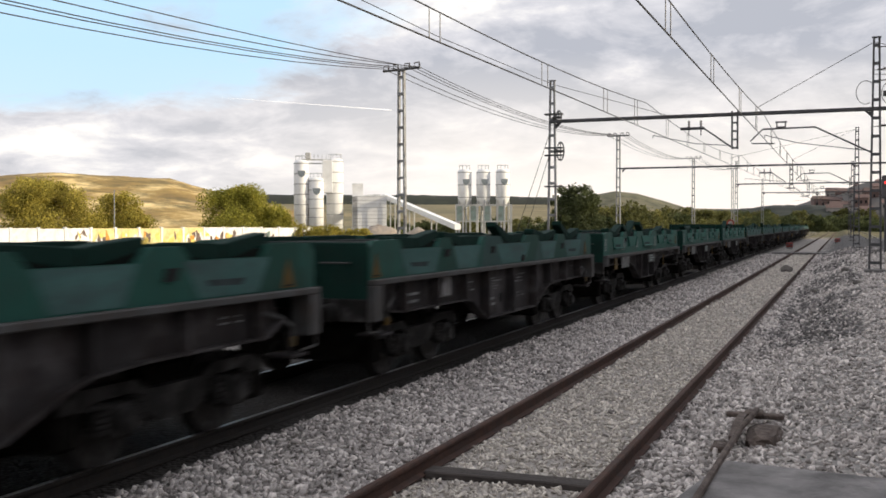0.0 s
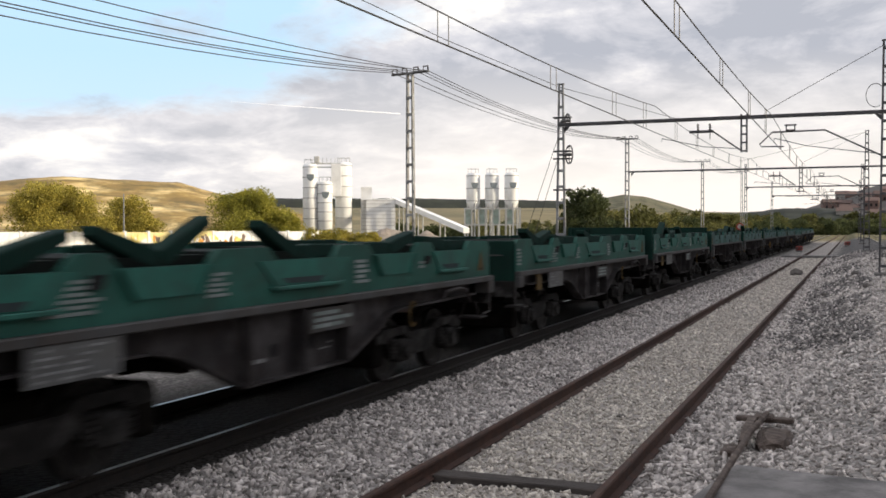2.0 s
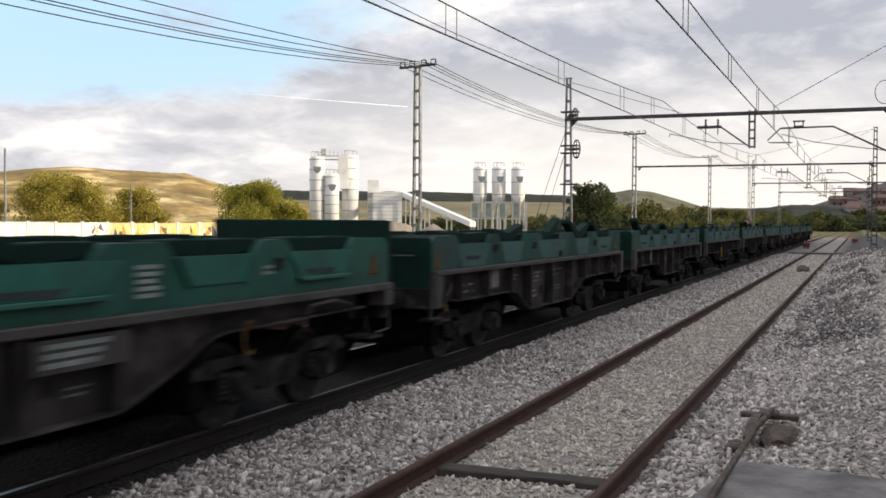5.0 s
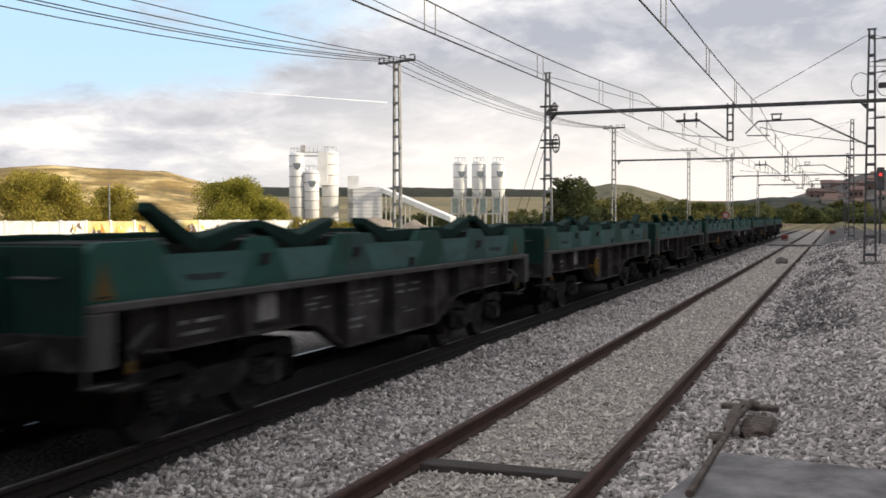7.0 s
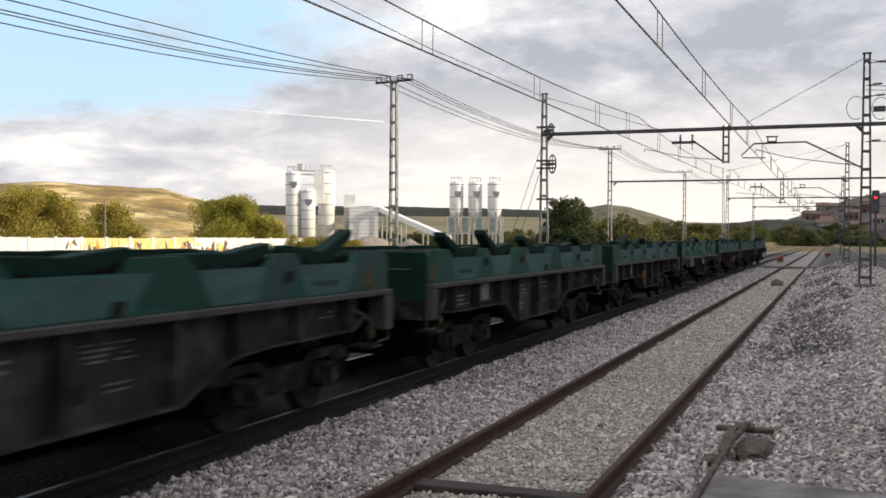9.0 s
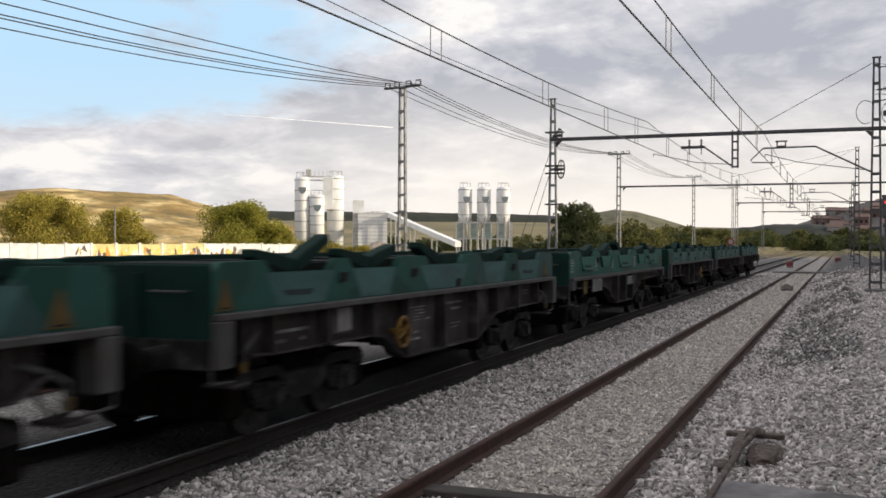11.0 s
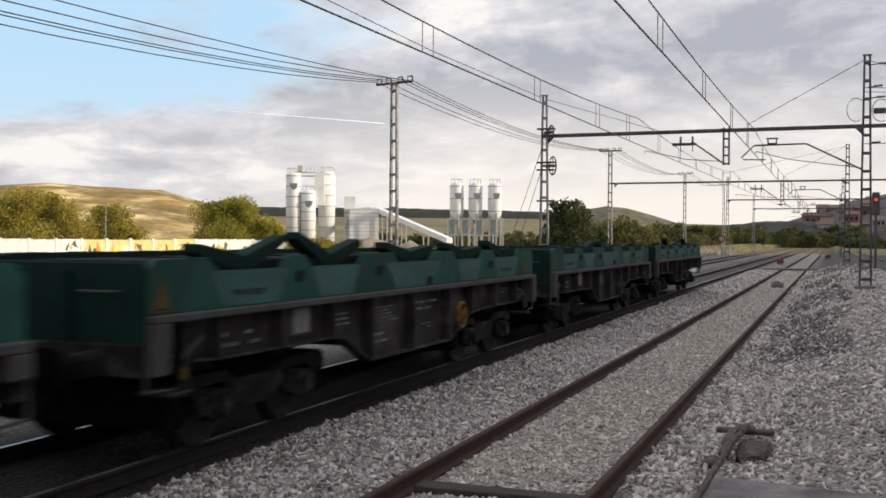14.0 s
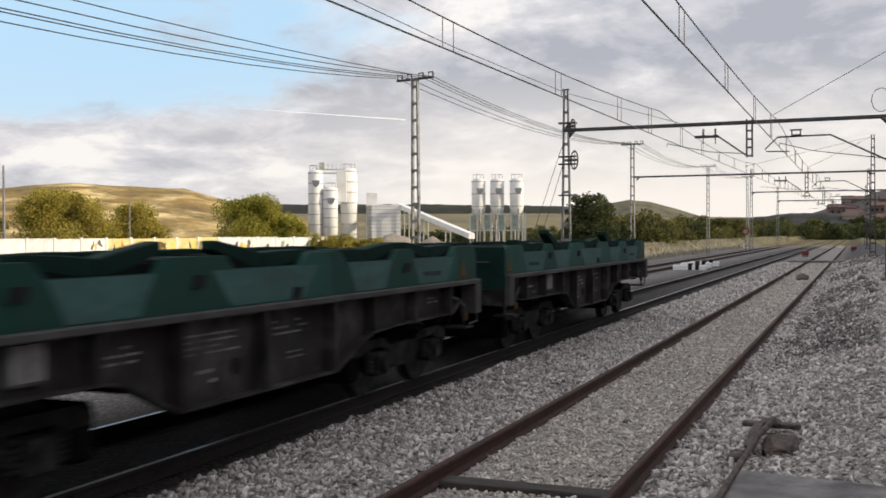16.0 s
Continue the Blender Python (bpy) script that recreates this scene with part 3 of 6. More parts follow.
def build_ballast():
    rng = np.random.default_rng(11)
    light, dark, warm = [], [], []
    for y0, y1, per, size in ((5.5, 15, 400, 0.0205), (15, 27, 260, 0.0225), (27, 48, 110, 0.029), (48, 85, 36, 0.042)):
        x0, x1 = -5.97, 0.2 + 0.05 * y1
        k = int((y1 - y0) * (x1 - x0) * per)
        for x, y in zip(rng.uniform(x0, x1, k), rng.uniform(y0, y1, k)):
            if any(abs(x - r) < 0.085 for r in NEAR_RAILS) or (-3.66 < x < -2.08 and abs(y - 8.95) < 0.13):
                continue
            if -1.1 < x < 2.0 and y < 9.35 - 0.16 * (x + 0.95):
                continue
            n1 = noise.noise((x * 0.9, y * 0.35, 2.0))
            cinder = (y > 19.5 and -1.5 < x + 0.5 * n1 < 0.4 and noise.noise((x * 0.5, y * 0.22, 7.7)) > -0.12) or (x > -0.6 and y > 66 + 12 * n1)
            cinder = cinder or (0.45 < x + 0.25 * n1 < 1.2 and 10.4 < y < 12.4 + n1)
            if x > -0.6 and rng.random() < 0.45:
                continue
            (dark if cinder and rng.random() < 0.6 else warm if -3.7 < x < -1.95 else light).append((x, y, ground_z(x, y), (0.74 if -3.7 < x < -1.95 else 1) * size * (0.55 + 1.15 * rng.random() ** 1.6)))
    for name, label, mat, rows in (("ballast_stones", "loose pale grey crushed ballast stones along the rails", STONE_GREY, light),
                                   ("siding_stones", "paler warm ballast packed between the siding rails", STONE, warm),
                                   ("cinder_stones", "dark oily cinder stones beside the rail", STONE_DARK, dark)):
        a = np.array(rows)
        scatter_stones(name, label, mat, a[:, :3], a[:, 3], 0.010)


build_ballast()


def rail_profile():
    half = [(0.070, -0.160), (0.070, -0.148), (0.012, -0.128), (0.009, -0.050), (0.034, -0.036), (0.036, -0.010), (0.028, 0.0)]
    return half + [(-x, z) for x, z in reversed(half)]


def build_track(name, label, rails, y0, y1, mat, head, sleepers, wood=None):
    t = thing(name, label, "railway track", kind="structure")
    for x in rails:
        bm = bmesh.new()
        prof = rail_profile()
        a = [bm.verts.new((x + px, y0, pz)) for px, pz in prof]
        b = [bm.verts.new((x + px, y1, pz)) for px, pz in prof]
        for i in range(len(prof)):
            j = (i + 1) % len(prof)
            bm.faces.new((a[i], a[j], b[j], b[i]))
        bm.faces.new(a)
        bm.faces.new(b[::-1])
        r = part("rail", bm, mat, t)
        part("rail_head", box(x - 0.027, x + 0.027, y0, y1, 0.0015, 0.004), head, r, "worn running surface of the rail")
    mid = sum(rails) / 2
    me = mesh_of("sleeper", box(-1.25, 1.25, -0.12, 0.12, -0.12, 0.0, bevel=0.012), wood or SLEEPER)
    for y in sleepers:
        share("sleeper", me, t, pose(mid, y, -0.20))
    return t


build_track("near_track", "rusty siding rails bedded in pale ballast", NEAR_RAILS, -30, 330, RAIL_RUST, RAIL_RUST, [8.95 + 0.6 * i for i in range(-4, 30)])
_plank = part("plank", box(-3.66, -2.08, 8.83, 9.07, -0.25, -0.112, bevel=0.012), SLEEPER)
tagged(_plank, "weathered grey plank set between the siding rails", "plank")
build_track("running_track", "dark rails with bright worn heads under the train", RUN_RAILS, -60, 330, RAIL_DARK, RAIL_HEAD, [4 + 0.6 * i for i in range(60)], SHADE_SLEEPER)
build_track("far_track", "rusty rails of a parallel siding", THIRD_RAILS, -60, 330, RAIL_RUST, RAIL_HEAD, [30 + 0.6 * i for i in range(10)])
build_track("platform_track", "dark rails of a line beside the trodden strip", RIGHT_RAILS, -60, 330, RAIL_DARK, RAIL_HEAD, [30 + 0.6 * i for i in range(10)])


# ---------------------------------------------------------------- the train
TRACK_X = -7.19
PITCH, FIRST_GAP, HALF = 14.17, 11.42, 6.33
SPEED, SLOWING = 11.33, 0.0635
WAGONS = []
WHEELSETS = []


def build_wheelset():
    w = bpy.data.objects.new("wheelset", None)
    scene.collection.objects.link(w)
    for s in (-1, 1):
        bm = bmesh.new()
        add_lathe(bm, [(0.09, -0.09), (0.12, -0.07), (0.13, -0.03), (0.36, -0.035), (0.39, -0.065), (0.455, -0.065), (0.46, 0.04), (0.485, 0.05), (0.485, 0.075), (0.38, 0.07), (0.36, 0.03), (0.13, 0.03), (0.12, 0.08)], 24, "X")
        for v in bm.verts:
            v.co.x *= -s
            v.co.x += s * 0.87
        wheel = part("wheel", bm, WHEEL, w)
    bm = bmesh.new()
    add_tube(bm, (-0.95, 0, 0), (0.95, 0, 0), 0.08, seg=12)
    part("axle", bm, BOGIE, w)
    return w


def bogie_parts(parent, yc):
    """Side frames, axle boxes, springs and cross beam of one bogie, centred at yc."""
    for s in (-1, 1):
        x0, x1 = sorted((s * 0.98, s * 1.12))
        top = [(-1.60, 0.68), (-1.40, 0.78), (-0.62, 0.78), (-0.42, 0.66), (0.42, 0.66), (0.62, 0.78), (1.40, 0.78), (1.60, 0.68)]
        low = [(1.60, 0.60), (1.24, 0.58), (1.15, 0.66), (0.66, 0.66), (0.50, 0.46), (0.30, 0.34), (-0.30, 0.34), (-0.50, 0.46), (-0.66, 0.66), (-1.15, 0.66), (-1.24, 0.58), (-1.60, 0.60)]
        bm = bmesh.new()
        add_prism(bm, [(yc + y, z) for y, z in top + low], x0, x1)
        f = part("bogie_side_frame", bm, BOGIE_PALER, parent, "grimy black bogie side frame")
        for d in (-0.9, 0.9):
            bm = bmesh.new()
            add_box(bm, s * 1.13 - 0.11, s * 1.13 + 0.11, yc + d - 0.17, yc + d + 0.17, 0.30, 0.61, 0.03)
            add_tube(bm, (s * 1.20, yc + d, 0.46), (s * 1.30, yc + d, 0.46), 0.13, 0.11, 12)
            part("axle_box", bm, BOGIE_PALER, f)
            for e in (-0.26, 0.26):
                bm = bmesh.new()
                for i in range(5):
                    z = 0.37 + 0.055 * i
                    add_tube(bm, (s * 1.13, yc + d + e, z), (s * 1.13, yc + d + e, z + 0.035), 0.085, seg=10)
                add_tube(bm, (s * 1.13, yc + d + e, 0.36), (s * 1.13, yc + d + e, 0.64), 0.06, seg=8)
                part("coil_spring", bm, BOGIE_PALER, f)
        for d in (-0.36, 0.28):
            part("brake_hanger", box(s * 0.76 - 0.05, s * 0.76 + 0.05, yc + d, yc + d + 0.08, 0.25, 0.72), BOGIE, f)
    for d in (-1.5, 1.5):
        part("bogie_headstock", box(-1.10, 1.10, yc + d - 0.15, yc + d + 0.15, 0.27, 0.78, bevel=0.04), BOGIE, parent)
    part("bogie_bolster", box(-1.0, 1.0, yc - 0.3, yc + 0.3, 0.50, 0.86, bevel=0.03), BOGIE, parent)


WEB = 5.62      # the deep web stops short of the corner posts
BELLY = [(-WEB, 1.40), (-WEB, 1.00), (-5.2, 0.97), (-2.62, 0.96), (-2.32, 0.92), (-1.55, 0.56), (1.50, 0.56), (2.18, 0.84), (2.50, 0.93), (3.2, 0.97), (WEB - 0.35, 0.98), (WEB, 1.16), (WEB, 1.40)]
SHALLOW = [(-WEB, 1.40), (-WEB, 1.12), (-2.75, 1.08), (-2.35, 1.00), (-1.26, 0.56), (1.02, 0.56), (1.85, 0.84), (2.30, 1.05), (2.60, 1.09), (WEB, 1.12), (WEB, 1.40)]
SEATS = (-4.55, -2.55, 0.02, 2.45, 4.55)


def cradle_arm(parent, side, y, way, lift, length, mat):
    """A hinged cradle wing on the deck edge, folded or raised along the wagon."""
    bm = bmesh.new()
    add_prism(bm, [(-0.05, -0.09), (0.22, -0.10), (length - 0.10, -0.055), (length - 0.01, -0.035), (length, 0.05), (length - 0.04, 0.065), (0.30, 0.075), (-0.05, 0.07)], -0.10, 0.10)
    bmesh.ops.bevel(bm, geom=list(bm.edges), offset=0.012, segments=1, affect="EDGES")
    lift = max(0.5, lift - 6)
    m = pose(side * 1.20, y, 1.945) @ (Matrix.Rotation(radians(lift), 4, "X") if way > 0 else Matrix.Rotation(math.pi, 4, "Z") @ Matrix.Rotation(radians(lift), 4, "X"))
    part("cradle_arm", bm, mat, parent, "dark green hinged coil cradle wing", at=m)


def plate(parent, name, x, y0, y1, z0, z1, mat, label="", depth=0.012):
    return part(name, box(x - depth, x + depth, y0, y1, z0, z1), mat, parent, label)


def text_bars(parent, x, y0, y1, z0, z1, rows, seed, bold=False):
    """Unreadable stencilled writing: pale bars of its size."""
    rnd = random.Random(seed)
    h = (z1 - z0) / rows
    bm = bmesh.new()
    for i in range(rows):
        a, z = y0, z1 - (i + 1) * h
        end = y1 - (y1 - y0) * rnd.uniform(0, 0.35)
        while a < end:
            b = end if bold else min(end, a + rnd.uniform(0.05, 0.2))
            if bold or rnd.random() < 0.78:
                add_box(bm, x - 0.004, x + 0.004, a, b, z + (0.2 if bold else 0.30) * h, z + (0.78 if bold else 0.66) * h)
            a = b + 0.035
    tagged(part("stencil", bm, LETTER_BOLD if bold else LETTER, parent, "worn white stencilled lettering"), kind="stuff")


def handbrake_wheel(parent, x, y, z):
    bm = bmesh.new()
    ring = [(x, y + 0.205 * math.cos(a), z + 0.205 * math.sin(a)) for a in np.linspace(0, 6.28319, 25)]
    add_path(bm, ring, 0.026)
    wheel = part("handbrake_wheel", bm, YELLOW, parent, "yellow spoked handbrake wheel")
    for i in (2, 8, 14, 20):
        bm = bmesh.new()
        add_tube(bm, (x, y, z), ring[i], 0.017, seg=6)
        part("spoke", bm, YELLOW, wheel)
    bm = bmesh.new()
    add_tube(bm, (x - 0.24, y, z), (x + 0.025, y, z), 0.045, seg=10)
    part("hub", bm, YELLOW, wheel)


def warning_triangle(board, x, y):
    bm = bmesh.new()
    add_prism(bm, [(y - 0.15, 1.50), (y + 0.15, 1.50), (y, 1.83)], x - 0.003, x + 0.004)
    sign = part("warning_sign", bm, YELLOW_DIM, board, "small faded yellow warning triangle")
    part("warning_mark", box(x + 0.004, x + 0.006, y - 0.09, y + 0.09, 1.515, 1.535), SOCKET, sign, "dark bar at the foot of the triangle")


def seat_pocket(board, s, c, half, patch, hollow):
    """The faded plate under one coil seat: wide at the top, with a lip and a painted hollow under the larger ones."""
    low = 1.49 if patch else 1.58
    bm = bmesh.new()
    add_prism(bm, [(c - half, 1.855), (c - half * 0.68, low), (c + half * 0.68, low), (c + half, 1.855)], *sorted((s * 1.37, s * (1.384 if patch else 1.40))))
    plate_ob = part("pocket_plate", bm, POCKET if patch else GREEN_LIGHT, board, "faded teal trapezoid plate")
    if hollow:
        out = 1.384 if patch else 1.40
        # no real recess: a flat patch carries the hollow's shade
        bm = bmesh.new()
        add_prism(bm, [(c - half * 0.56, 1.66), (c - half * 0.44, 1.60), (c + half * 0.26, 1.585), (c + half * 0.36, 1.655)], *sorted((s * (out - 0.01), s * (out + 0.003))))
        part("hollow", bm, HOLLOW, plate_ob, "flat dark patch painted as the shade of a hollow")
        if not patch:
            bm = bmesh.new()
            add_prism(bm, [(c - half * 0.78, 1.575), (c - half * 0.72, 1.53), (c + half * 0.72, 1.53), (c + half * 0.78, 1.575)], *sorted((s * 1.38, s * 1.45)))
            bmesh.ops.bevel(bm, geom=list(bm.edges), offset=0.008, segments=1, affect="EDGES")
            part("lip", bm, GREEN_LIGHT, plate_ob, "proud green lip")
    elif not patch:
        for d in (-1, 1):
            bm = bmesh.new()
            add_prism(bm, [(c + d * half * 0.97, 1.85), (c + d * (half * 0.97 + 0.06), 1.85), (c + d * (half * 0.66 + 0.06), 1.58), (c + d * half * 0.66, 1.58)], *sorted((s * 1.38, s * 1.43)))
            part("brace", bm, GREEN, plate_ob)


def build_wagon(style, seed, arms, group, end_top=1.97, brake_at=None):
    rnd = random.Random(seed)
    patch = style == "patched"
    side_mat = CAMO if patch else GREEN
    label = ("patchy green flat wagon with folded coil cradles, deep grey frame" if patch
             else "plain green coil wagon with white stencils and hinged cradle wings")
    w = thing("flat_wagon", label, "railway wagon", group=group)
    WAGONS.append(w)
    for s in (-1, 1):
        face = s * 1.27
        bm = bmesh.new()
        add_prism(bm, BELLY if patch else SHALLOW, *sorted((s * 1.19, face)))
        part("sole_bar", bm, FRAME, w, "deep grey fish-bellied side frame")
        part("ledge", box(*sorted((s * 1.19, s * 1.47)), -HALF, HALF, 1.40 if patch else 1.305, 1.475 if patch else 1.395, bevel=0.012), LEDGE, w, "grey steel ledge along the side")
        # flange along the lower edge of the web
        lower = (BELLY if patch else SHALLOW)[1:-1]
        for (ya, za), (yb, zb) in zip(lower, lower[1:]):
            bm = bmesh.new()
            add_prism(bm, [(ya, za - 0.012), (yb, zb - 0.012), (yb, zb + 0.014), (ya, za + 0.014)], *sorted((s * 1.26, s * 1.40)))
            part("lower_flange", bm, FRAME, w)
        # the green side board with trapezoid seats cut along its top
        top = [(-HALF, 1.90), (-HALF + 0.12, 1.99)]
        for c in SEATS:
            top += [(c - 0.82, 2.0), (c - 0.66, 1.86), (c + 0.66, 1.86), (c + 0.82, 2.0)]
        top += [(HALF - 0.12, 1.99), (HALF, 1.90)]
        bm = bmesh.new()
        foot = 1.475 if patch else 1.395
        add_prism(bm, [(-HALF, foot)] + top + [(HALF, foot)], *sorted((s * 1.30, s * 1.38)))
        board = part("side_board", bm, side_mat, w, "green side board, dented and faded")
        for c, half, hollow in zip(SEATS, (0.80, 0.66, 1.05, 0.64, 0.78), (True, False, not patch, False, True)):
            seat_pocket(board, s, c, half, patch, hollow)
        for y, z in ((-3.62, 1.70), (0.46, 1.50), (-1.36, 1.70), (3.45, 1.68)) if patch else ((-3.62, 1.70), (3.45, 1.68)):
            bm = bmesh.new()
            add_prism(bm, [(y, z), (y + 0.17, z), (y + 0.22, z + 0.12), (y + 0.05, z + 0.12)], *sorted((s * 1.376, s * 1.41)))
            part("lashing_slot", bm, SOCKET, board, "dark slot in the side board")
        ribs = (-5.2, -3.95, -2.68, -1.55, -0.10, 1.42, 2.50, 3.80, 5.1) if patch else (-1.22, -0.10, 0.98)
        for y in ribs:
            low = 0.57 if -1.6 < y < 1.55 else 0.96
            bm = bmesh.new()
            add_prism(bm, [(y - 0.022, low), (y + 0.022, low), (y + 0.022, 1.40), (y - 0.022, 1.40)], *sorted((s * 1.262, s * 1.43)))
            part("rib", bm, FRAME, w)
        for y, r in ((rnd.choice((-0.48, 0.22)), 0.088),) if patch else ((-0.55, 0.075), (0.30, 0.075)):
            bm = bmesh.new()
            add_tube(bm, (face - s * 0.01, y, 0.86), (face + s * 0.012, y, 0.86), r, seg=16)
            part("drain_hole", bm, SOCKET, w, "round dark hole in the frame")
        for e in (-1, 1):
            post = part("end_post", box(*sorted((s * 1.20, s * 1.47)), *sorted((e * (HALF - 0.25), e * (HALF + 0.01))), 0.92 if patch else 1.10, 1.40 if patch else 1.305, bevel=0.015), LEDGE, w, "grey corner post")
            bm = bmesh.new()
            add_tube(bm, (s * 1.38, e * (HALF + 0.03), 0.78), (s * 1.38, e * (HALF + 0.03), 1.15), 0.016, seg=6)
            add_tube(bm, (s * 1.38, e * (HALF - 0.35), 0.76), (s * 1.38, e * (HALF + 0.03), 0.78), 0.016, seg=6)
            part("grab_iron", bm, LEDGE, post, "bent steel grab iron")
            y0 = e * (WEB + 0.02)
            if patch:
                # bent release handle on a bracket behind the post
                bm = bmesh.new()
                add_path(bm, [(s * 1.28, y0 - e * 0.30, 1.24), (s * 1.36, y0 - e * 0.10, 1.18), (s * 1.39, y0 + e * 0.14, 1.06), (s * 1.39, y0 + e * 0.16, 0.90)], 0.024, 8)
                handle = part("release_handle", bm, LEDGE, w, "bent grey release handle")
                part("handle_grip", box(*sorted((s * 1.36, s * 1.42)), y0 + e * 0.16 - 0.035, y0 + e * 0.16 + 0.035, 0.83, 0.94, bevel=0.012), YELLOW_DIM, handle, "dirty yellow grip")
            bm = bmesh.new()
            add_box(bm, *sorted((s * 1.05, s * 1.44)), y0 + e * 0.06, y0 + e * 0.42, 0.70, 0.735, 0.008)
            add_tube(bm, (s * 1.40, y0 + e * 0.10, 0.72), (s * 1.34, y0 + e * 0.10, 1.0), 0.014, seg=6)
            part("foot_step", bm, FRAME, w, "worn steel foot step")
        if s > 0:
            if patch:
                warning_triangle(board, s * 1.386, -HALF + 0.20)
            warning_triangle(board, s * 1.386, HALF - 0.62 if patch else HALF - 0.45)
            x = face + s * 0.005
            if patch:
                shift = rnd.uniform(-0.12, 0.12)
                text_bars(w, x, -1.40 + shift, -0.35 + shift, 1.02, 1.26, rnd.choice((3, 4, 5)), seed)
                text_bars(w, x, -1.20 - shift, -0.75, 0.72, 0.92, 2, seed + 6)
                text_bars(w, x, 0.25, 1.15 + shift, 1.08, 1.28, rnd.choice((2, 3, 4)), seed + 1)
                text_bars(w, x, 0.55, 1.0 + shift, 0.80, 0.92, 2, seed + 7)
                text_bars(w, x, -5.0 + shift, -4.15 + shift, 1.02, 1.24, rnd.choice((2, 3)), seed + 2)
                text_bars(w, x, 4.55, 4.95, 1.16, 1.28, 2, seed + 8)
                if rnd.random() < 0.7:
                    text_bars(w, x, -2.45, -1.9 + shift, 1.06, 1.26, 3, seed + 9)
                card = plate(w, "label_card", s * 1.30, -3.52, -3.18, 1.06, 1.37, CARD, "pale worn label card in its holder", 0.03)
                part("card_clip", box(*sorted((s * 1.33, s * 1.336)), -3.54, -3.16, 1.055, 1.08), LEDGE, card)
                if brake_at is not None:
                    handbrake_wheel(w, s * 1.48, brake_at, 0.95)
            else:
                sign = plate(w, "sign_plate", s * 1.44, -4.35, -3.28, 0.99, 1.30, PALE_SIGN, "grey plate with rows of lettering")
                text_bars(sign, s * 1.455, -4.30, -3.30, 1.0, 1.29, 5, seed)
                text_bars(board, s * 1.385, -4.12, -3.42, 1.49, 1.80, 6, seed + 3, True)
                text_bars(board, s * 1.385, -1.95, -1.55, 1.52, 1.78, 5, seed + 4, True)
                text_bars(board, s * 1.385, 1.22, 1.62, 1.50, 1.82, 5, seed + 5, True)
                text_bars(board, s * 1.385, 3.25, 3.55, 1.62, 1.74, 2, seed + 8, True)
                text_bars(board, s * 1.385, -HALF + 0.06, -HALF + 0.36, 1.50, 1.83, 5, seed + 14, True)
                holder = plate(w, "label_box", s * 1.42, 0.0, 1.10, 1.0, 1.27, LEDGE, "grey label holder")
                text_bars(holder, s * 1.435, 0.08, 1.02, 1.03, 1.25, 3, seed + 11, True)
                text_bars(w, x, -1.0, -0.7, 0.72, 0.84, 1, seed + 12)
                text_bars(w, x, 0.5, 0.85, 0.74, 0.86, 2, seed + 13)
                plate(w, "yellow_plate", s * 1.40, -5.08, -4.74, 0.98, 1.30, YELLOW_DIM, "dirty yellow plate")
                bm = bmesh.new()
                add_path(bm, [(s * 1.42, 4.1, 1.10), (s * 1.46, 4.15, 1.24), (s * 1.46, 4.7, 1.27), (s * 1.46, 5.05, 1.20), (s * 1.46, 5.15, 1.02)], 0.024)
                part("brake_pipe", bm, FRAME, w, "curved pale brake pipe")
                bm = bmesh.new()
                add_path(bm, [(s * 1.42, 2.95 + 0.10 * math.cos(a), 1.00 + 0.17 * math.sin(a)) for a in np.linspace(0.7, 5.4, 14)], 0.018)
                part("changeover_handle", bm, YELLOW_DIM, w, "curved yellow changeover handle")
    part("deck", box(-1.30, 1.30, -HALF + 0.02, HALF - 0.02, 1.42, 1.56), FRAME, w, "dark steel deck floor")
    part("centre_sill", box(-0.32, 0.32, -HALF, HALF, 0.92, 1.42, bevel=0.02), FRAME, w)
    # troughs coloured as the shaded inside of the seats
    for c in SEATS:
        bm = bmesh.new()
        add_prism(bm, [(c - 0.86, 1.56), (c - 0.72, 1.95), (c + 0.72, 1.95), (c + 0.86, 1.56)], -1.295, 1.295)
        part("coil_trough", bm, CRADLE_SHADE, w, "coil cradle across the deck, its inner shade painted black")
    for e in (-1, 1):
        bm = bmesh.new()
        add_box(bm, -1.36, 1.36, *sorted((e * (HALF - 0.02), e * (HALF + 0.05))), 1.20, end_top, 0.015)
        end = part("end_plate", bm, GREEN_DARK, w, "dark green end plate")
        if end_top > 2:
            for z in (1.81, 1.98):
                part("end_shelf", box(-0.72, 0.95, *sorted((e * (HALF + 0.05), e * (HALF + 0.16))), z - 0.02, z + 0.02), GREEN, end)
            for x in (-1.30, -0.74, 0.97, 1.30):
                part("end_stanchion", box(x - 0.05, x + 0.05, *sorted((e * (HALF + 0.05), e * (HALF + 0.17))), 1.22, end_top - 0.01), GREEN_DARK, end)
        part("end_beam", box(-1.36, 1.36, *sorted((e * (HALF - 0.10), e * (HALF + 0.09))), 0.92, 1.22, bevel=0.01), BOGIE_PALER, w, "grimy buffer beam")
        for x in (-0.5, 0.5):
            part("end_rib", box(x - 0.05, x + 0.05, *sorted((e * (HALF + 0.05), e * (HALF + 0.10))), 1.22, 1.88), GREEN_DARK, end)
        bm = bmesh.new()
        y1 = e * (HALF + 0.13)
        add_path(bm, [(0.72, e * (HALF + 0.04), 1.70), (0.72, y1, 1.70), (1.12, y1, 1.70), (1.12, e * (HALF + 0.04), 1.70)], 0.014)
        part("end_grab_rail", bm, LEDGE, end, "worn pale grab rail")
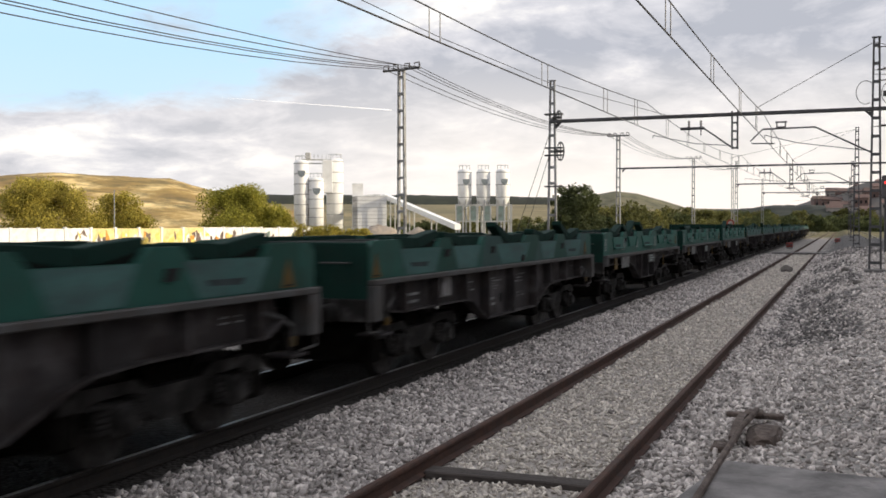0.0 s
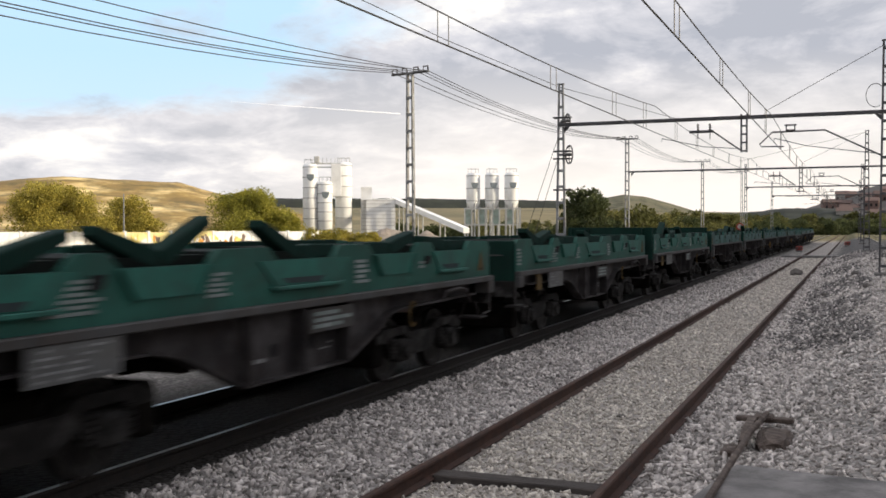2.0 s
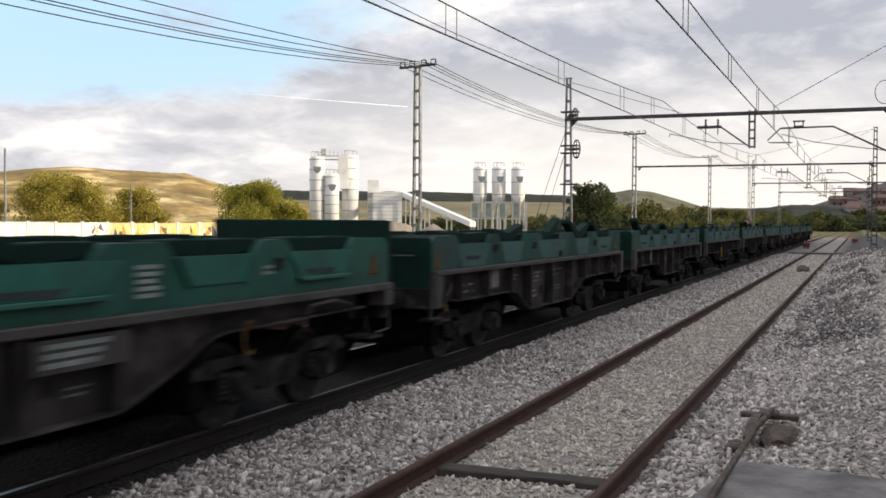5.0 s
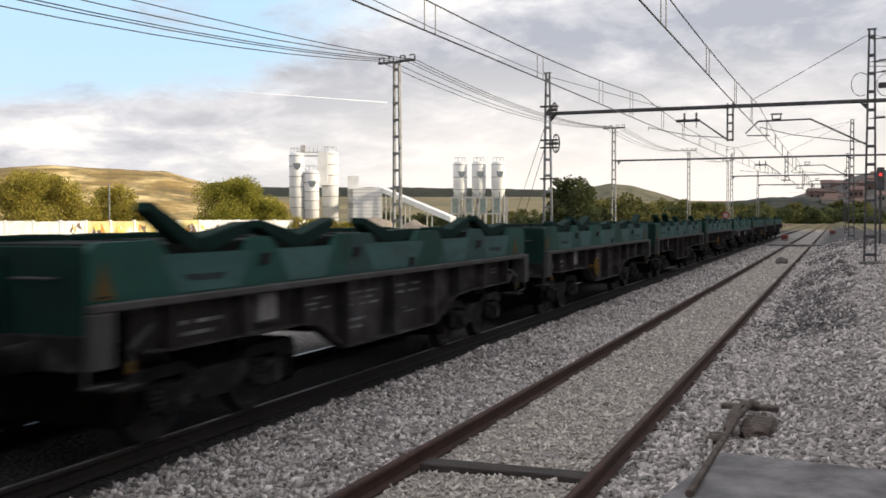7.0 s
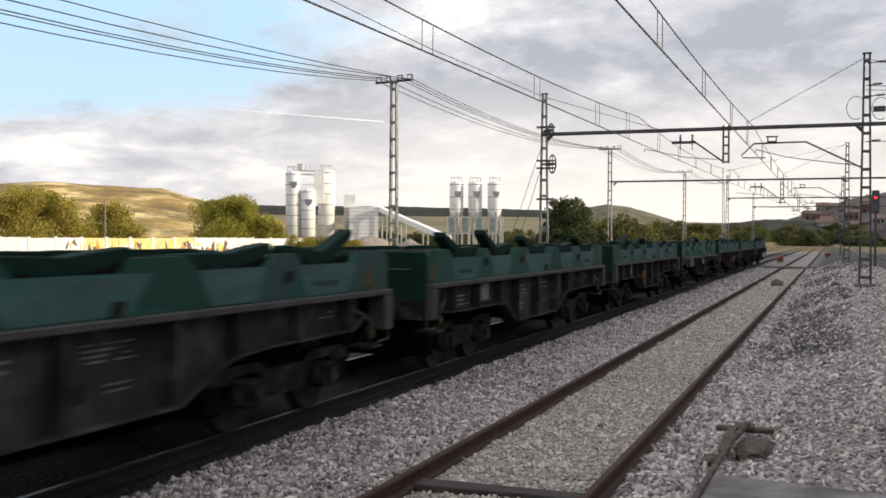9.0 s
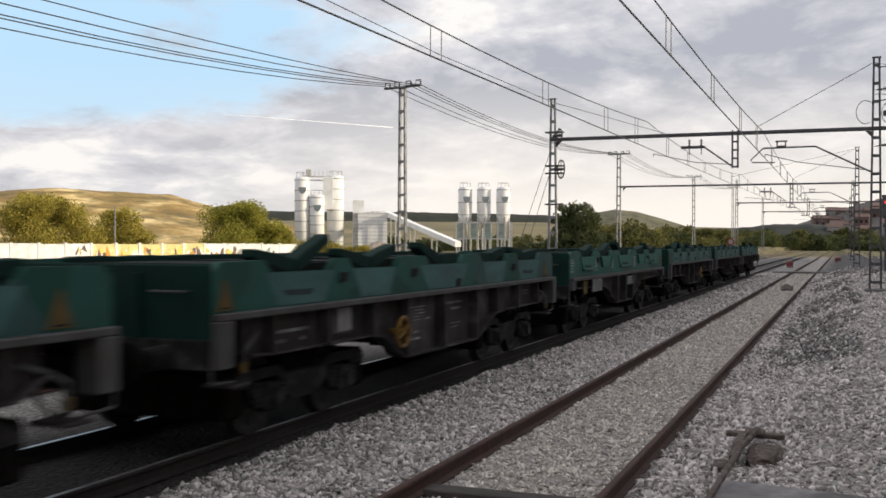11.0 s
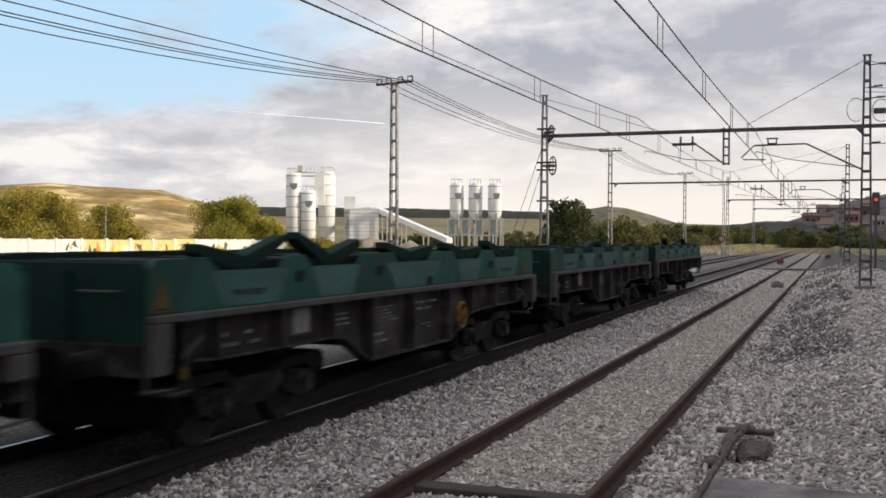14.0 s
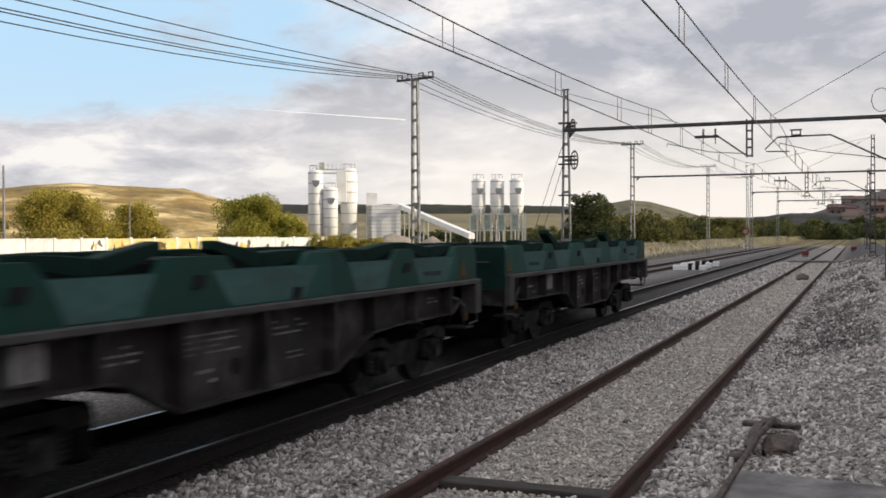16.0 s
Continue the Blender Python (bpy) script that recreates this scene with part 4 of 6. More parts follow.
        for x in (-0.875, 0.875):
            bm = bmesh.new()
            add_tube(bm, (x, e * (HALF + 0.09), 1.04), (x, e * (HALF + 0.40), 1.04), 0.13, 0.11, 14)
            b = part("buffer", bm, BOGIE_PALER, w)
            bm = bmesh.new()
            add_tube(bm, (x, e * (HALF + 0.40), 1.04), (x, e * (HALF + 0.69), 1.04), 0.085, seg=10)
            add_tube(bm, (x, e * (HALF + 0.69), 1.04), (x, e * (HALF + 0.735), 1.04), 0.22, 0.20, 18)
            part("buffer_head", bm, BOGIE, b, "greasy round buffer head")
        bm = bmesh.new()
        add_box(bm, -0.06, 0.06, *sorted((e * (HALF + 0.05), e * (HALF + 0.4))), 0.94, 1.06, 0.02)
        add_tube(bm, (0, e * (HALF + 0.32), 0.98), (0, e * (HALF + 0.72), 0.80), 0.035, seg=8)
        part("coupling", bm, BOGIE, w)
        bm = bmesh.new()
        add_path(bm, [(0.42, e * (HALF + 0.06 + 0.08 * i), 0.92 - 0.36 * math.sin(0.314 * i)) for i in range(9)], 0.024)
        part("brake_hose", bm, BOGIE, w)
        bogie_parts(w, e * 4.0)
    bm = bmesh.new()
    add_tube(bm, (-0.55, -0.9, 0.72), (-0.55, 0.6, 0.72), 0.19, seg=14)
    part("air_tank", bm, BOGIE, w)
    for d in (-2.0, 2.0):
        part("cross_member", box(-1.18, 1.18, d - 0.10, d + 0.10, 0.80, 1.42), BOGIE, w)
    for y in (-4.9, -3.1, 3.1, 4.9):
        ws = build_wheelset() if not WHEELSETS else copy_thing(WHEELSETS[0][0], Matrix())
        ws.parent = w
        WHEELSETS.append((ws, y))
        ws.matrix_basis = pose(0, y, 0.46)
    for s in (-1, 1):
        for c, lifts in zip(SEATS, arms):
            for way, lift in zip((-1, 1), lifts):
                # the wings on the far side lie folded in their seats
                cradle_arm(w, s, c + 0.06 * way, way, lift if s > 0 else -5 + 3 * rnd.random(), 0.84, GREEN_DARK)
    return w


PALE_SIGN = material("grey_sign_plate", [(0.085, 0.087, 0.087), (0.15, 0.152, 0.15)], 0.6, scale=4, dirt=(0.08, 0.07, 0.06), dirt_scale=3)

# the wings over the five seats of each wagon: degrees by which the one and the other stand up
LINE_UP = [(-2, "patched", ((9, 7), (10, 12), (6, 8), (12, 9), (8, 10))),
           (-1, "patched", ((12, 8), (6, 10), (8, 6), (10, 12), (8, 14))),
           (0, "patched", ((8, 14), (12, 6), (24, 8), (14, 12), (26, 14))),
           (1, "plain", ((13, 20), (22, 30), (27, 4), (5, 17), (12, 5))),
           (2, "plain", ((20, 17), (9, 6), (17, 5), (8, 6), (6, 5))),
           (3, "plain", ((8, 36), (22, 14), (24, 6), (5, 6), (5, 6))),
           (4, "patched", ((9, 8), (12, 18), (8, 28), (25, 20), (22, 10))),
           (5, "patched", ((31, 17), (18, 20), (20, 8), (9, 20), (22, 12))),
           (6, "patched", ((13, 16), (20, 22), (8, 12), (6, 14), (12, 27))),
           (7, "patched", ((26, 8), (30, 12), (22, 8), (10, 12), (24, 10))),
           (8, "patched", ((14, 27), (14, 18), (20, 6), (5, 14), (14, 10))),
           (9, "plain", ((10, 17), (6, 20), (23, 5), (5, 14), (20, 12))),
           (10, "patched", ((15, 22), (25, 19), (16, 12), (15, 10), (18, 6))),
           (11, "patched", ((8, 6), (10, 16), (16, 8), (6, 12), (12, 8))),
           (12, "patched", ((12, 8), (26, 8), (10, 12), (24, 8), (10, 9)))]


def wagon_place(k, t):
    return FIRST_GAP + PITCH * (k + 0.5) - SPEED * t + SLOWING * t * t


for k, style, arms in LINE_UP:
    w = build_wagon(style, k + 3, arms, "wagons of the freight train", {3: 2.22}.get(k, 1.97), {6: -1.72, 8: -1.85, 10: 1.80}.get(k))
    w.matrix_basis = pose(TRACK_X, wagon_place(k, 0), 0)


# ---------------------------------------------------------------- masts, portals and wires
PORTALS = (40.0, 80.0, 119.0, 159.0, 200.0)


def lattice_mast(name, label, x, y, z0, z1, w0, w1, mat, group, across=True, steps=None, at_dir=0.0):
    """Two channel legs joined by flat battens on both faces, on a concrete foot."""
    t = thing(name, label, "lattice mast", pose(x, y, z0, 0, 0, at_dir), group)
    h = z1 - z0
    d0, d1 = w0 * 0.36, w1 * 0.4
    for s in (-1, 1):
        bm = bmesh.new()
        for a, b, th in ((0.0, 1.0, 0.012),):
            vs = add_box(bm, -1, 1, -1, 1, 0, h)
            for v in bm.verts:
                f = v.co.z / h
                half = (w0 + (w1 - w0) * f) / 2
                dep = (d0 + (d1 - d0) * f) / 2
                v.co.x = s * (half - 0.035) + 0.035 * v.co.x
                v.co.y = dep * v.co.y
        part("leg", bm, mat, t)
    k = steps or max(6, int(h / 0.62))
    for i in range(k):
        f = (i + 0.6) / k
        half, dep = (w0 + (w1 - w0) * f) / 2, (d0 + (d1 - d0) * f) / 2
        for s in (-1, 1):
            part("batten", box(-half, half, *sorted((s * (dep - 0.002), s * (dep + 0.010))), f * h - 0.05, f * h + 0.05), mat, t)
    part("cap", box(-w1 / 2 - 0.03, w1 / 2 + 0.03, -d1 / 2 - 0.03, d1 / 2 + 0.03, h, h + 0.04), mat, t)
    part("foot", box(-w0 * 0.8, w0 * 0.8, -w0 * 0.8, w0 * 0.8, -0.4, 0.16, bevel=0.03), CONCRETE, t, "weathered concrete foot")
    return t


def insulator(bm, p, q, r=0.055, discs=4):
    p, q = Vector(p), Vector(q)
    add_tube(bm, p, q, r * 0.4, seg=6)
    for i in range(discs):
        a, b = p.lerp(q, (i + 0.2) / discs), p.lerp(q, (i + 0.7) / discs)
        add_tube(bm, a, b, r, r * 0.6, seg=8)


def cantilever(parent, root, bend, tip, stay, wire_x, z_contact):
    """A bracket arm from its support out over a line, with its insulators and registration tube."""
    bm = bmesh.new()
    add_path(bm, [root, bend, tip], 0.035)
    arm = part("bracket_arm", bm, STEEL_DARK, parent, "bent dark bracket arm")
    bm = bmesh.new()
    y = root[1]
    add_path(bm, [(root[0], y, root[2] + 0.05), stay, (wire_x, y, z_contact + 0.12)], 0.016)
    add_path(bm, [(wire_x, y, z_contact + 0.12), (wire_x, y, z_contact)], 0.012)
    part("registration_arm", bm, STEEL_DARK, arm)
    return arm


def portal(y, x0, x1, z, left_top, right_top, drops, group):
    if left_top:
        lattice_mast("catenary_mast", "grey steel catenary mast of ladder lattice", x0, y, -0.35, left_top, 0.46, 0.22, STEEL, group)
    lattice_mast("catenary_mast", "tall dark steel catenary mast beside the strip", x1, y, 0.42, right_top, 0.46, 0.25, STEEL_DARK, group)
    t = thing("portal_beam", "dark steel portal beam spanning the tracks", "portal beam", pose(0, y, z), "portal beams over the tracks")
    for s in (-1, 1):
        part("chord", box(x0 - 0.1, 13.0, *sorted((s * 0.07, s * 0.13)), -0.062, 0.062, bevel=0.01), STEEL_DARK, t)
    me = mesh_of("chord_tie", box(-0.06, 0.06, -0.07, 0.07, -0.055, 0.055), STEEL_DARK)
    n = int((13 - x0) / 1.2)
    for i in range(n):
        share("chord_tie", me, t, pose(x0 + 0.4 + 1.2 * i, 0, 0))
    for x, low in drops:
        for s in (-1, 1):
            part("drop_tube", box(x + s * 0.10 - 0.03, x + s * 0.10 + 0.03, -0.05, 0.05, low - z, 0.12), STEEL_DARK, t, "vertical drop post")
        for zz in np.linspace(low - z + 0.05, 0, 5):
            part("drop_tie", box(x - 0.12, x + 0.12, -0.06, 0.06, zz - 0.03, zz + 0.03), STEEL_DARK, t)
    # gusset knees at the masts
    for x, s in ((x0 + 0.12, 1), (x1 - 0.12, -1)):
        bm = bmesh.new()
        vs = [bm.verts.new(v) for v in ((x, -0.02, -0.09), (x + s * 0.26, -0.02, -0.07), (x, -0.02, -0.34), (x, 0.02, -0.09), (x + s * 0.26, 0.02, -0.07), (x, 0.02, -0.34))]
        for f in ((0, 1, 2), (3, 5, 4), (0, 3, 4, 1), (1, 4, 5, 2), (2, 5, 3, 0)):
            bm.faces.new([vs[i] for i in f])
        part("knee_plate", bm, STEEL_DARK, t)
    return t


P1 = portal(40, -10.93, 1.08, 6.36, 7.98, 8.9, [(-3.83, 5.05)], "portal masts")
P2 = portal(80, -16.3, 0.9, 6.63, 0, 9.2, [(-3.6, 5.1)], "portal masts")
P3 = portal(119, -11.2, 0.9, 6.75, 9.3, 9.0, [(-3.6, 5.3)], "portal masts")
P4 = portal(159, -11.2, 0.9, 6.95, 9.0, 9.0, [(-3.6, 5.4)], "portal masts")

for y, p, dz in ((40, P1, 0), (80, P2, 0.2), (119, P3, 0.35), (159, P4, 0.5)):
    t = thing("bracket_set", "dark bracket arms with insulators holding the overhead wire", "bracket arm", group="bracket sets")
    a = cantilever(t, (-3.97, y, 5.14 + dz), (-4.95, y, 5.86 + dz), (-5.85, y, 5.88 + dz), (-5.3, y, 5.3 + dz), -6.9, 5.55)
    bm = bmesh.new()
    add_path(bm, [(-5.85, y, 5.88 + dz), (-4.95, y, 5.88 + dz)], 0.06)
    part("saddle_bar", bm, STEEL_DARK, a)
    for x in (-5.53, -5.08):
        bm = bmesh.new()
        insulator(bm, (x, y, 5.92 + dz), (x, y, 6.18 + dz), 0.06, 3)
        insulator(bm, (x, y, 5.60 + dz), (x, y, 5.84 + dz), 0.03, 2)
        part("insulator", bm, INSULATOR, a, "dark ribbed insulator")
    b = cantilever(t, (0.92, y, 4.80 + dz), (-0.98, y, 5.78 + dz), (-2.82, y, 5.76 + dz), (-1.6, y, 5.22 + dz), -2.75, 5.42)
    bm = bmesh.new()
    add_path(bm, [(-2.82, y, 5.76 + dz), (-3.27, y, 5.32 + dz), (-3.2, y, 5.24 + dz), (-2.4, y, 5.22 + dz)], 0.026)
    part("hook_tube", bm, STEEL_DARK, b)
    bm = bmesh.new()
    add_box(bm, -2.34, -2.00, y - 0.06, y + 0.06, 5.80 + dz, 5.84 + dz)
    add_box(bm, -2.34, -2.30, y - 0.06, y + 0.06, 5.80 + dz, 6.02 + dz)
    add_box(bm, -2.04, -2.00, y - 0.06, y + 0.06, 5.80 + dz, 6.02 + dz)
    add_box(bm, -2.38, -1.96, y - 0.05, y + 0.05, 5.98 + dz, 6.03 + dz)
    part("clamp_frame", bm, STEEL_DARK, b)


def pulley_set():
    t = thing("tension_pulley", "rusty tensioning wheels hung on the mast", "pulley wheel")
    for zc, r, x in ((6.50, 0.27, -10.62), (5.15, 0.36, -10.55)):
        bm = bmesh.new()
        ring = [Vector((x + r * 0.55 * math.cos(a), 39.85 - r * 0.6 * math.cos(a), zc + r * math.sin(a))) for a in np.linspace(0, 6.2832, 25)]
        add_path(bm, ring, 0.03)
        for i in (0, 6, 12, 18):
            add_tube(bm, (x, 39.85, zc), ring[i], 0.018, seg=6)
        add_tube(bm, (x - 0.28, 39.95, zc), (x + 0.1, 39.8, zc), 0.06, seg=8)
        part("wheel", bm, STEEL_DARK, t)
    for zc in (3.75, 5.0, 5.30, 6.65):
        part("clamp", box(-11.22, -10.5, 39.86, 40.12, zc - 0.03, zc + 0.03), STEEL_DARK, t)


pulley_set()


def sag(y, y0, y1, z0, z1, drop):
    f = (y - y0) / (y1 - y0)
    return z0 + (z1 - z0) * f - 4 * drop * f * (1 - f)


def overhead(name, label, x, contact_z, mess_end, mess_drop, offs, slope=0.0, stagger=0.0):
    t = thing(name, label, "overhead wire", group="overhead lines")
    stops = [-40, 0] + list(PORTALS) + [260, 330]
    cz = lambda y: contact_z + slope * max(0, y)
    bm = bmesh.new()
    pts = [(x + stagger * (1 if i % 2 else -1), y, cz(y)) for i, y in enumerate(stops)]
    add_path(bm, pts, 0.016)
    part("contact_wire", bm, WIRE, t)
    bm = bmesh.new()
    allp = []
    for a, b in zip(stops, stops[1:]):
        seg = [(x, y, sag(y, a, b, cz(a) + mess_end, cz(b) + mess_end, mess_drop)) for y in np.linspace(a, b, 13)]
        allp += seg if not allp else seg[1:]
    add_path(bm, allp, 0.014)
    part("messenger_wire", bm, WIRE, t)
    for a, b in zip(stops[1:5], stops[2:6]):
        for f in offs:
            y = a + f * (b - a)
            for e in (0, 0.55):
                bm = bmesh.new()
                add_tube(bm, (x, y + e, cz(y)), (x, y + e, sag(y + e, a, b, cz(a) + mess_end, cz(b) + mess_end, mess_drop)), 0.010, seg=6)
                part("dropper", bm, WIRE, t)
    return t


overhead("catenary_near", "thin dark overhead wire with droppers above the siding", -2.83, 5.48, 0.92, 0.33, (0.12, 0.28, 0.44, 0.60, 0.77, 0.92), slope=0.0)
overhead("catenary_far", "thin dark overhead wire with droppers above the train", -7.16, 5.46, 1.02, 0.46, (0.12, 0.28, 0.44, 0.63, 0.81, 0.94), slope=0.0115)


def wire_run(name, label, pts_list, r, group="line wires"):
    for pts in pts_list:
        bm = bmesh.new()
        add_path(bm, pts, r, 5)
        me = mesh_of(name, bm, WIRE)
        tagged(new(name, me), label, "wire", group)


# pole line with four wires beside the yard
POLES = [(-17.0, -6.0, 7.25), (-17.0, 38.75, 8.68), (-16.5, 80.0, 9.25), (-16.6, 124, 10.15), (-16.6, 170, 11.3)]
for i, (x, y, z) in enumerate(POLES[1:]):
    p = lattice_mast("line_pole", "slender pale steel lattice pole with a cross-arm", x, y, -0.4, z - 0.1, 0.44 if i == 0 else 0.40, 0.32, STEEL, "poles of the wire line", at_dir=-14, steps=13)
    bm = bmesh.new()
    add_box(bm, -0.95, 0.95, -0.06, 0.06, z + 0.30, z + 0.38, 0.01)
    arm = part("cross_arm", bm, STEEL_DARK, p, "cross-arm with four insulators")
    for k in (-0.8, -0.3, 0.3, 0.8):
        bm = bmesh.new()
        add_path(bm, [(k - 0.12, 0, z + 0.38), (k - 0.12, 0, z + 0.56), (k + 0.12, 0, z + 0.56), (k + 0.12, 0, z + 0.50)], 0.03)
        insulator(bm, (k + 0.12, 0, z + 0.50), (k + 0.12, 0, z + 0.38), 0.05, 2)
        part("insulator", bm, INSULATOR, arm)
runs = []
for k, drop in ((-0.8, 1.0), (-0.3, 0.90), (0.3, 0.97), (0.8, 0.86), (0.55, 0.50)):
    pts = []
    for (xa, ya, za), (xb, yb, zb) in zip(POLES, POLES[1:]):
        for f in np.linspace(0, 1, 12, endpoint=False):
            pts.append((xa + (xb - xa) * f + k, ya + (yb - ya) * f, za + (zb - za) * f - 4 * (drop if ya < 0 else 0.75) * f * (1 - f)))
    runs.append(pts)
wire_run("line_wire", "thin dark wire slung from pole to pole", runs, 0.016)
# earth wires and stays
wire_run("stay_wire", "thin tensioned wire of the overhead line", [
    [(-10.9, 6, 7.75), (-10.9, 27.5, 7.63), (-10.9, 40, 7.85), (-7.3, 45.4, 7.02)],
    [(1.0, 40, 8.75), (-2.83, 38, 6.38)],
    [(1.0, 40, 8.75), (8.0, 38, 6.4)], [(1.0, 40, 7.75), (9.0, 40, 7.3)], [(1.0, 40, 7.6), (9.0, 40, 7.1)],
    [(1.0, 40, 5.72), (9.0, 40, 5.75)],
    [(-11.0, 40, 6.0), (-12.6, 40, 1.4)], [(-11.0, 40, 5.2), (-12.2, 40, 1.4)],
    [(0.8, 80, 9.1), (-2.83, 66, 6.2)], [(0.8, 80, 9.1), (-7.0, 70, 6.6)]], 0.012, "stay wires")


def mast_loops():
    t = thing("jumper_cables", "loose looped cables on the tall mast", "cable")
    for cx, cz, r in ((0.72, 6.95, 0.42), (1.55, 6.9, 0.4)):
        bm = bmesh.new()
        pts = [(cx + r * 0.75 * math.cos(a), 39.9, cz + r * math.sin(a)) for a in np.linspace(0.5, 5.2, 16)]
        add_path(bm, pts, 0.014)
        part("cable", bm, WIRE, t)
    for z, x0, x1 in ((8.55, 1.1, 1.75), (7.75, 1.1, 1.6), (7.35, 1.1, 1.7), (5.72, 1.1, 1.55)):
        bm = bmesh.new()
        add_tube(bm, (x0, 39.95, z), (x1, 39.9, z + 0.04), 0.022, seg=6)
        insulator(bm, (x1 - 0.30, 39.9, z + 0.03), (x1, 39.9, z + 0.04), 0.06, 4)
        part("insulator_arm", bm, INSULATOR, t, "short arm with ribbed insulators")
    part("switch_box", box(1.30, 1.72, 39.8, 40.1, 6.80, 6.98, bevel=0.02), STEEL_DARK, t, "dark switch on the mast")


mast_loops()


# ---------------------------------------------------------------- the batching plant
def silo(name, label, x, y, r, z0, z1, bands, mat=None, legs=0.0, badge=False):
    t = thing(name, label, "silo", pose(x, y, z0), "silos of the batching plant")
    h = z1 - z0
    bm = bmesh.new()
    base = legs
    prof = [(r * 0.25, base - (1.6 if legs else 0)), (r, base + (0.6 if legs else 0)), (r, h - 0.5), (r * 0.8, h - 0.12), (r * 0.3, h)]
    add_lathe(bm, prof, 28)
    smooth(part("drum", bm, mat or WHITE, t))
    for i in range(bands):
        zz = base + 0.9 + (h - base - 1.6) * i / max(1, bands - 1)
        bm = bmesh.new()
        add_lathe(bm, [(r + 0.01, zz - 0.07), (r + 0.06, zz - 0.05), (r + 0.06, zz + 0.05), (r + 0.01, zz + 0.07)], 28)
        part("band", bm, BAND, t, "grey stiffening band")
    if legs:
        for a in (0.6, 2.2, 3.75, 5.3):
            part("leg", box(r * 0.85 * math.cos(a) - 0.15, r * 0.85 * math.cos(a) + 0.15, r * 0.85 * math.sin(a) - 0.15, r * 0.85 * math.sin(a) + 0.15, 0, base + 0.8), PALE, t)
    bm = bmesh.new()
    ring = [(r * 0.8 * math.cos(6.2832 * i / 16), r * 0.8 * math.sin(6.2832 * i / 16), h + 0.75) for i in range(17)]
    add_path(bm, ring, 0.04, 5)
    rail = part("guard_rail", bm, PALE, t)
    for p in ring[:-1:2]:
        bm = bmesh.new()
        add_tube(bm, (p[0], p[1], h - 0.15), p, 0.03, seg=5)
        part("stanchion", bm, PALE, rail)
    if badge:
        bm = bmesh.new()
        add_prism(bm, [(-0.75, 0.5), (0.75, 0.5), (0.55, -0.4), (0.0, -0.8), (-0.55, -0.4)], -0.05, 0.05)
        part("badge", bm, BADGE, t, "faded grey shield emblem", at=pose(0.55 * r, -r * 0.86, h - 2.6) @ Matrix.Rotation(radians(-62), 4, "Z"))
    return t


for x, y, r, z1, bands, badge in ((-95.4, 170.2, 1.38, 14.6, 8, True), (-92.9, 171.4, 1.42, 11.3, 7, True), (-91.2, 175.8, 1.6, 15.1, 8, False)):
    silo("silo", "white banded steel silo at the concrete plant", x, y, r, -0.6, z1, bands, badge=badge)
for x, y in ((-72.4, 197.1), (-68.8, 198.4), (-65.0, 199.6)):
    silo("silo", "white leg-mounted cement silo with a grey emblem", x, y, 1.42, -0.6, 13.7, 3, legs=7.6, badge=True)


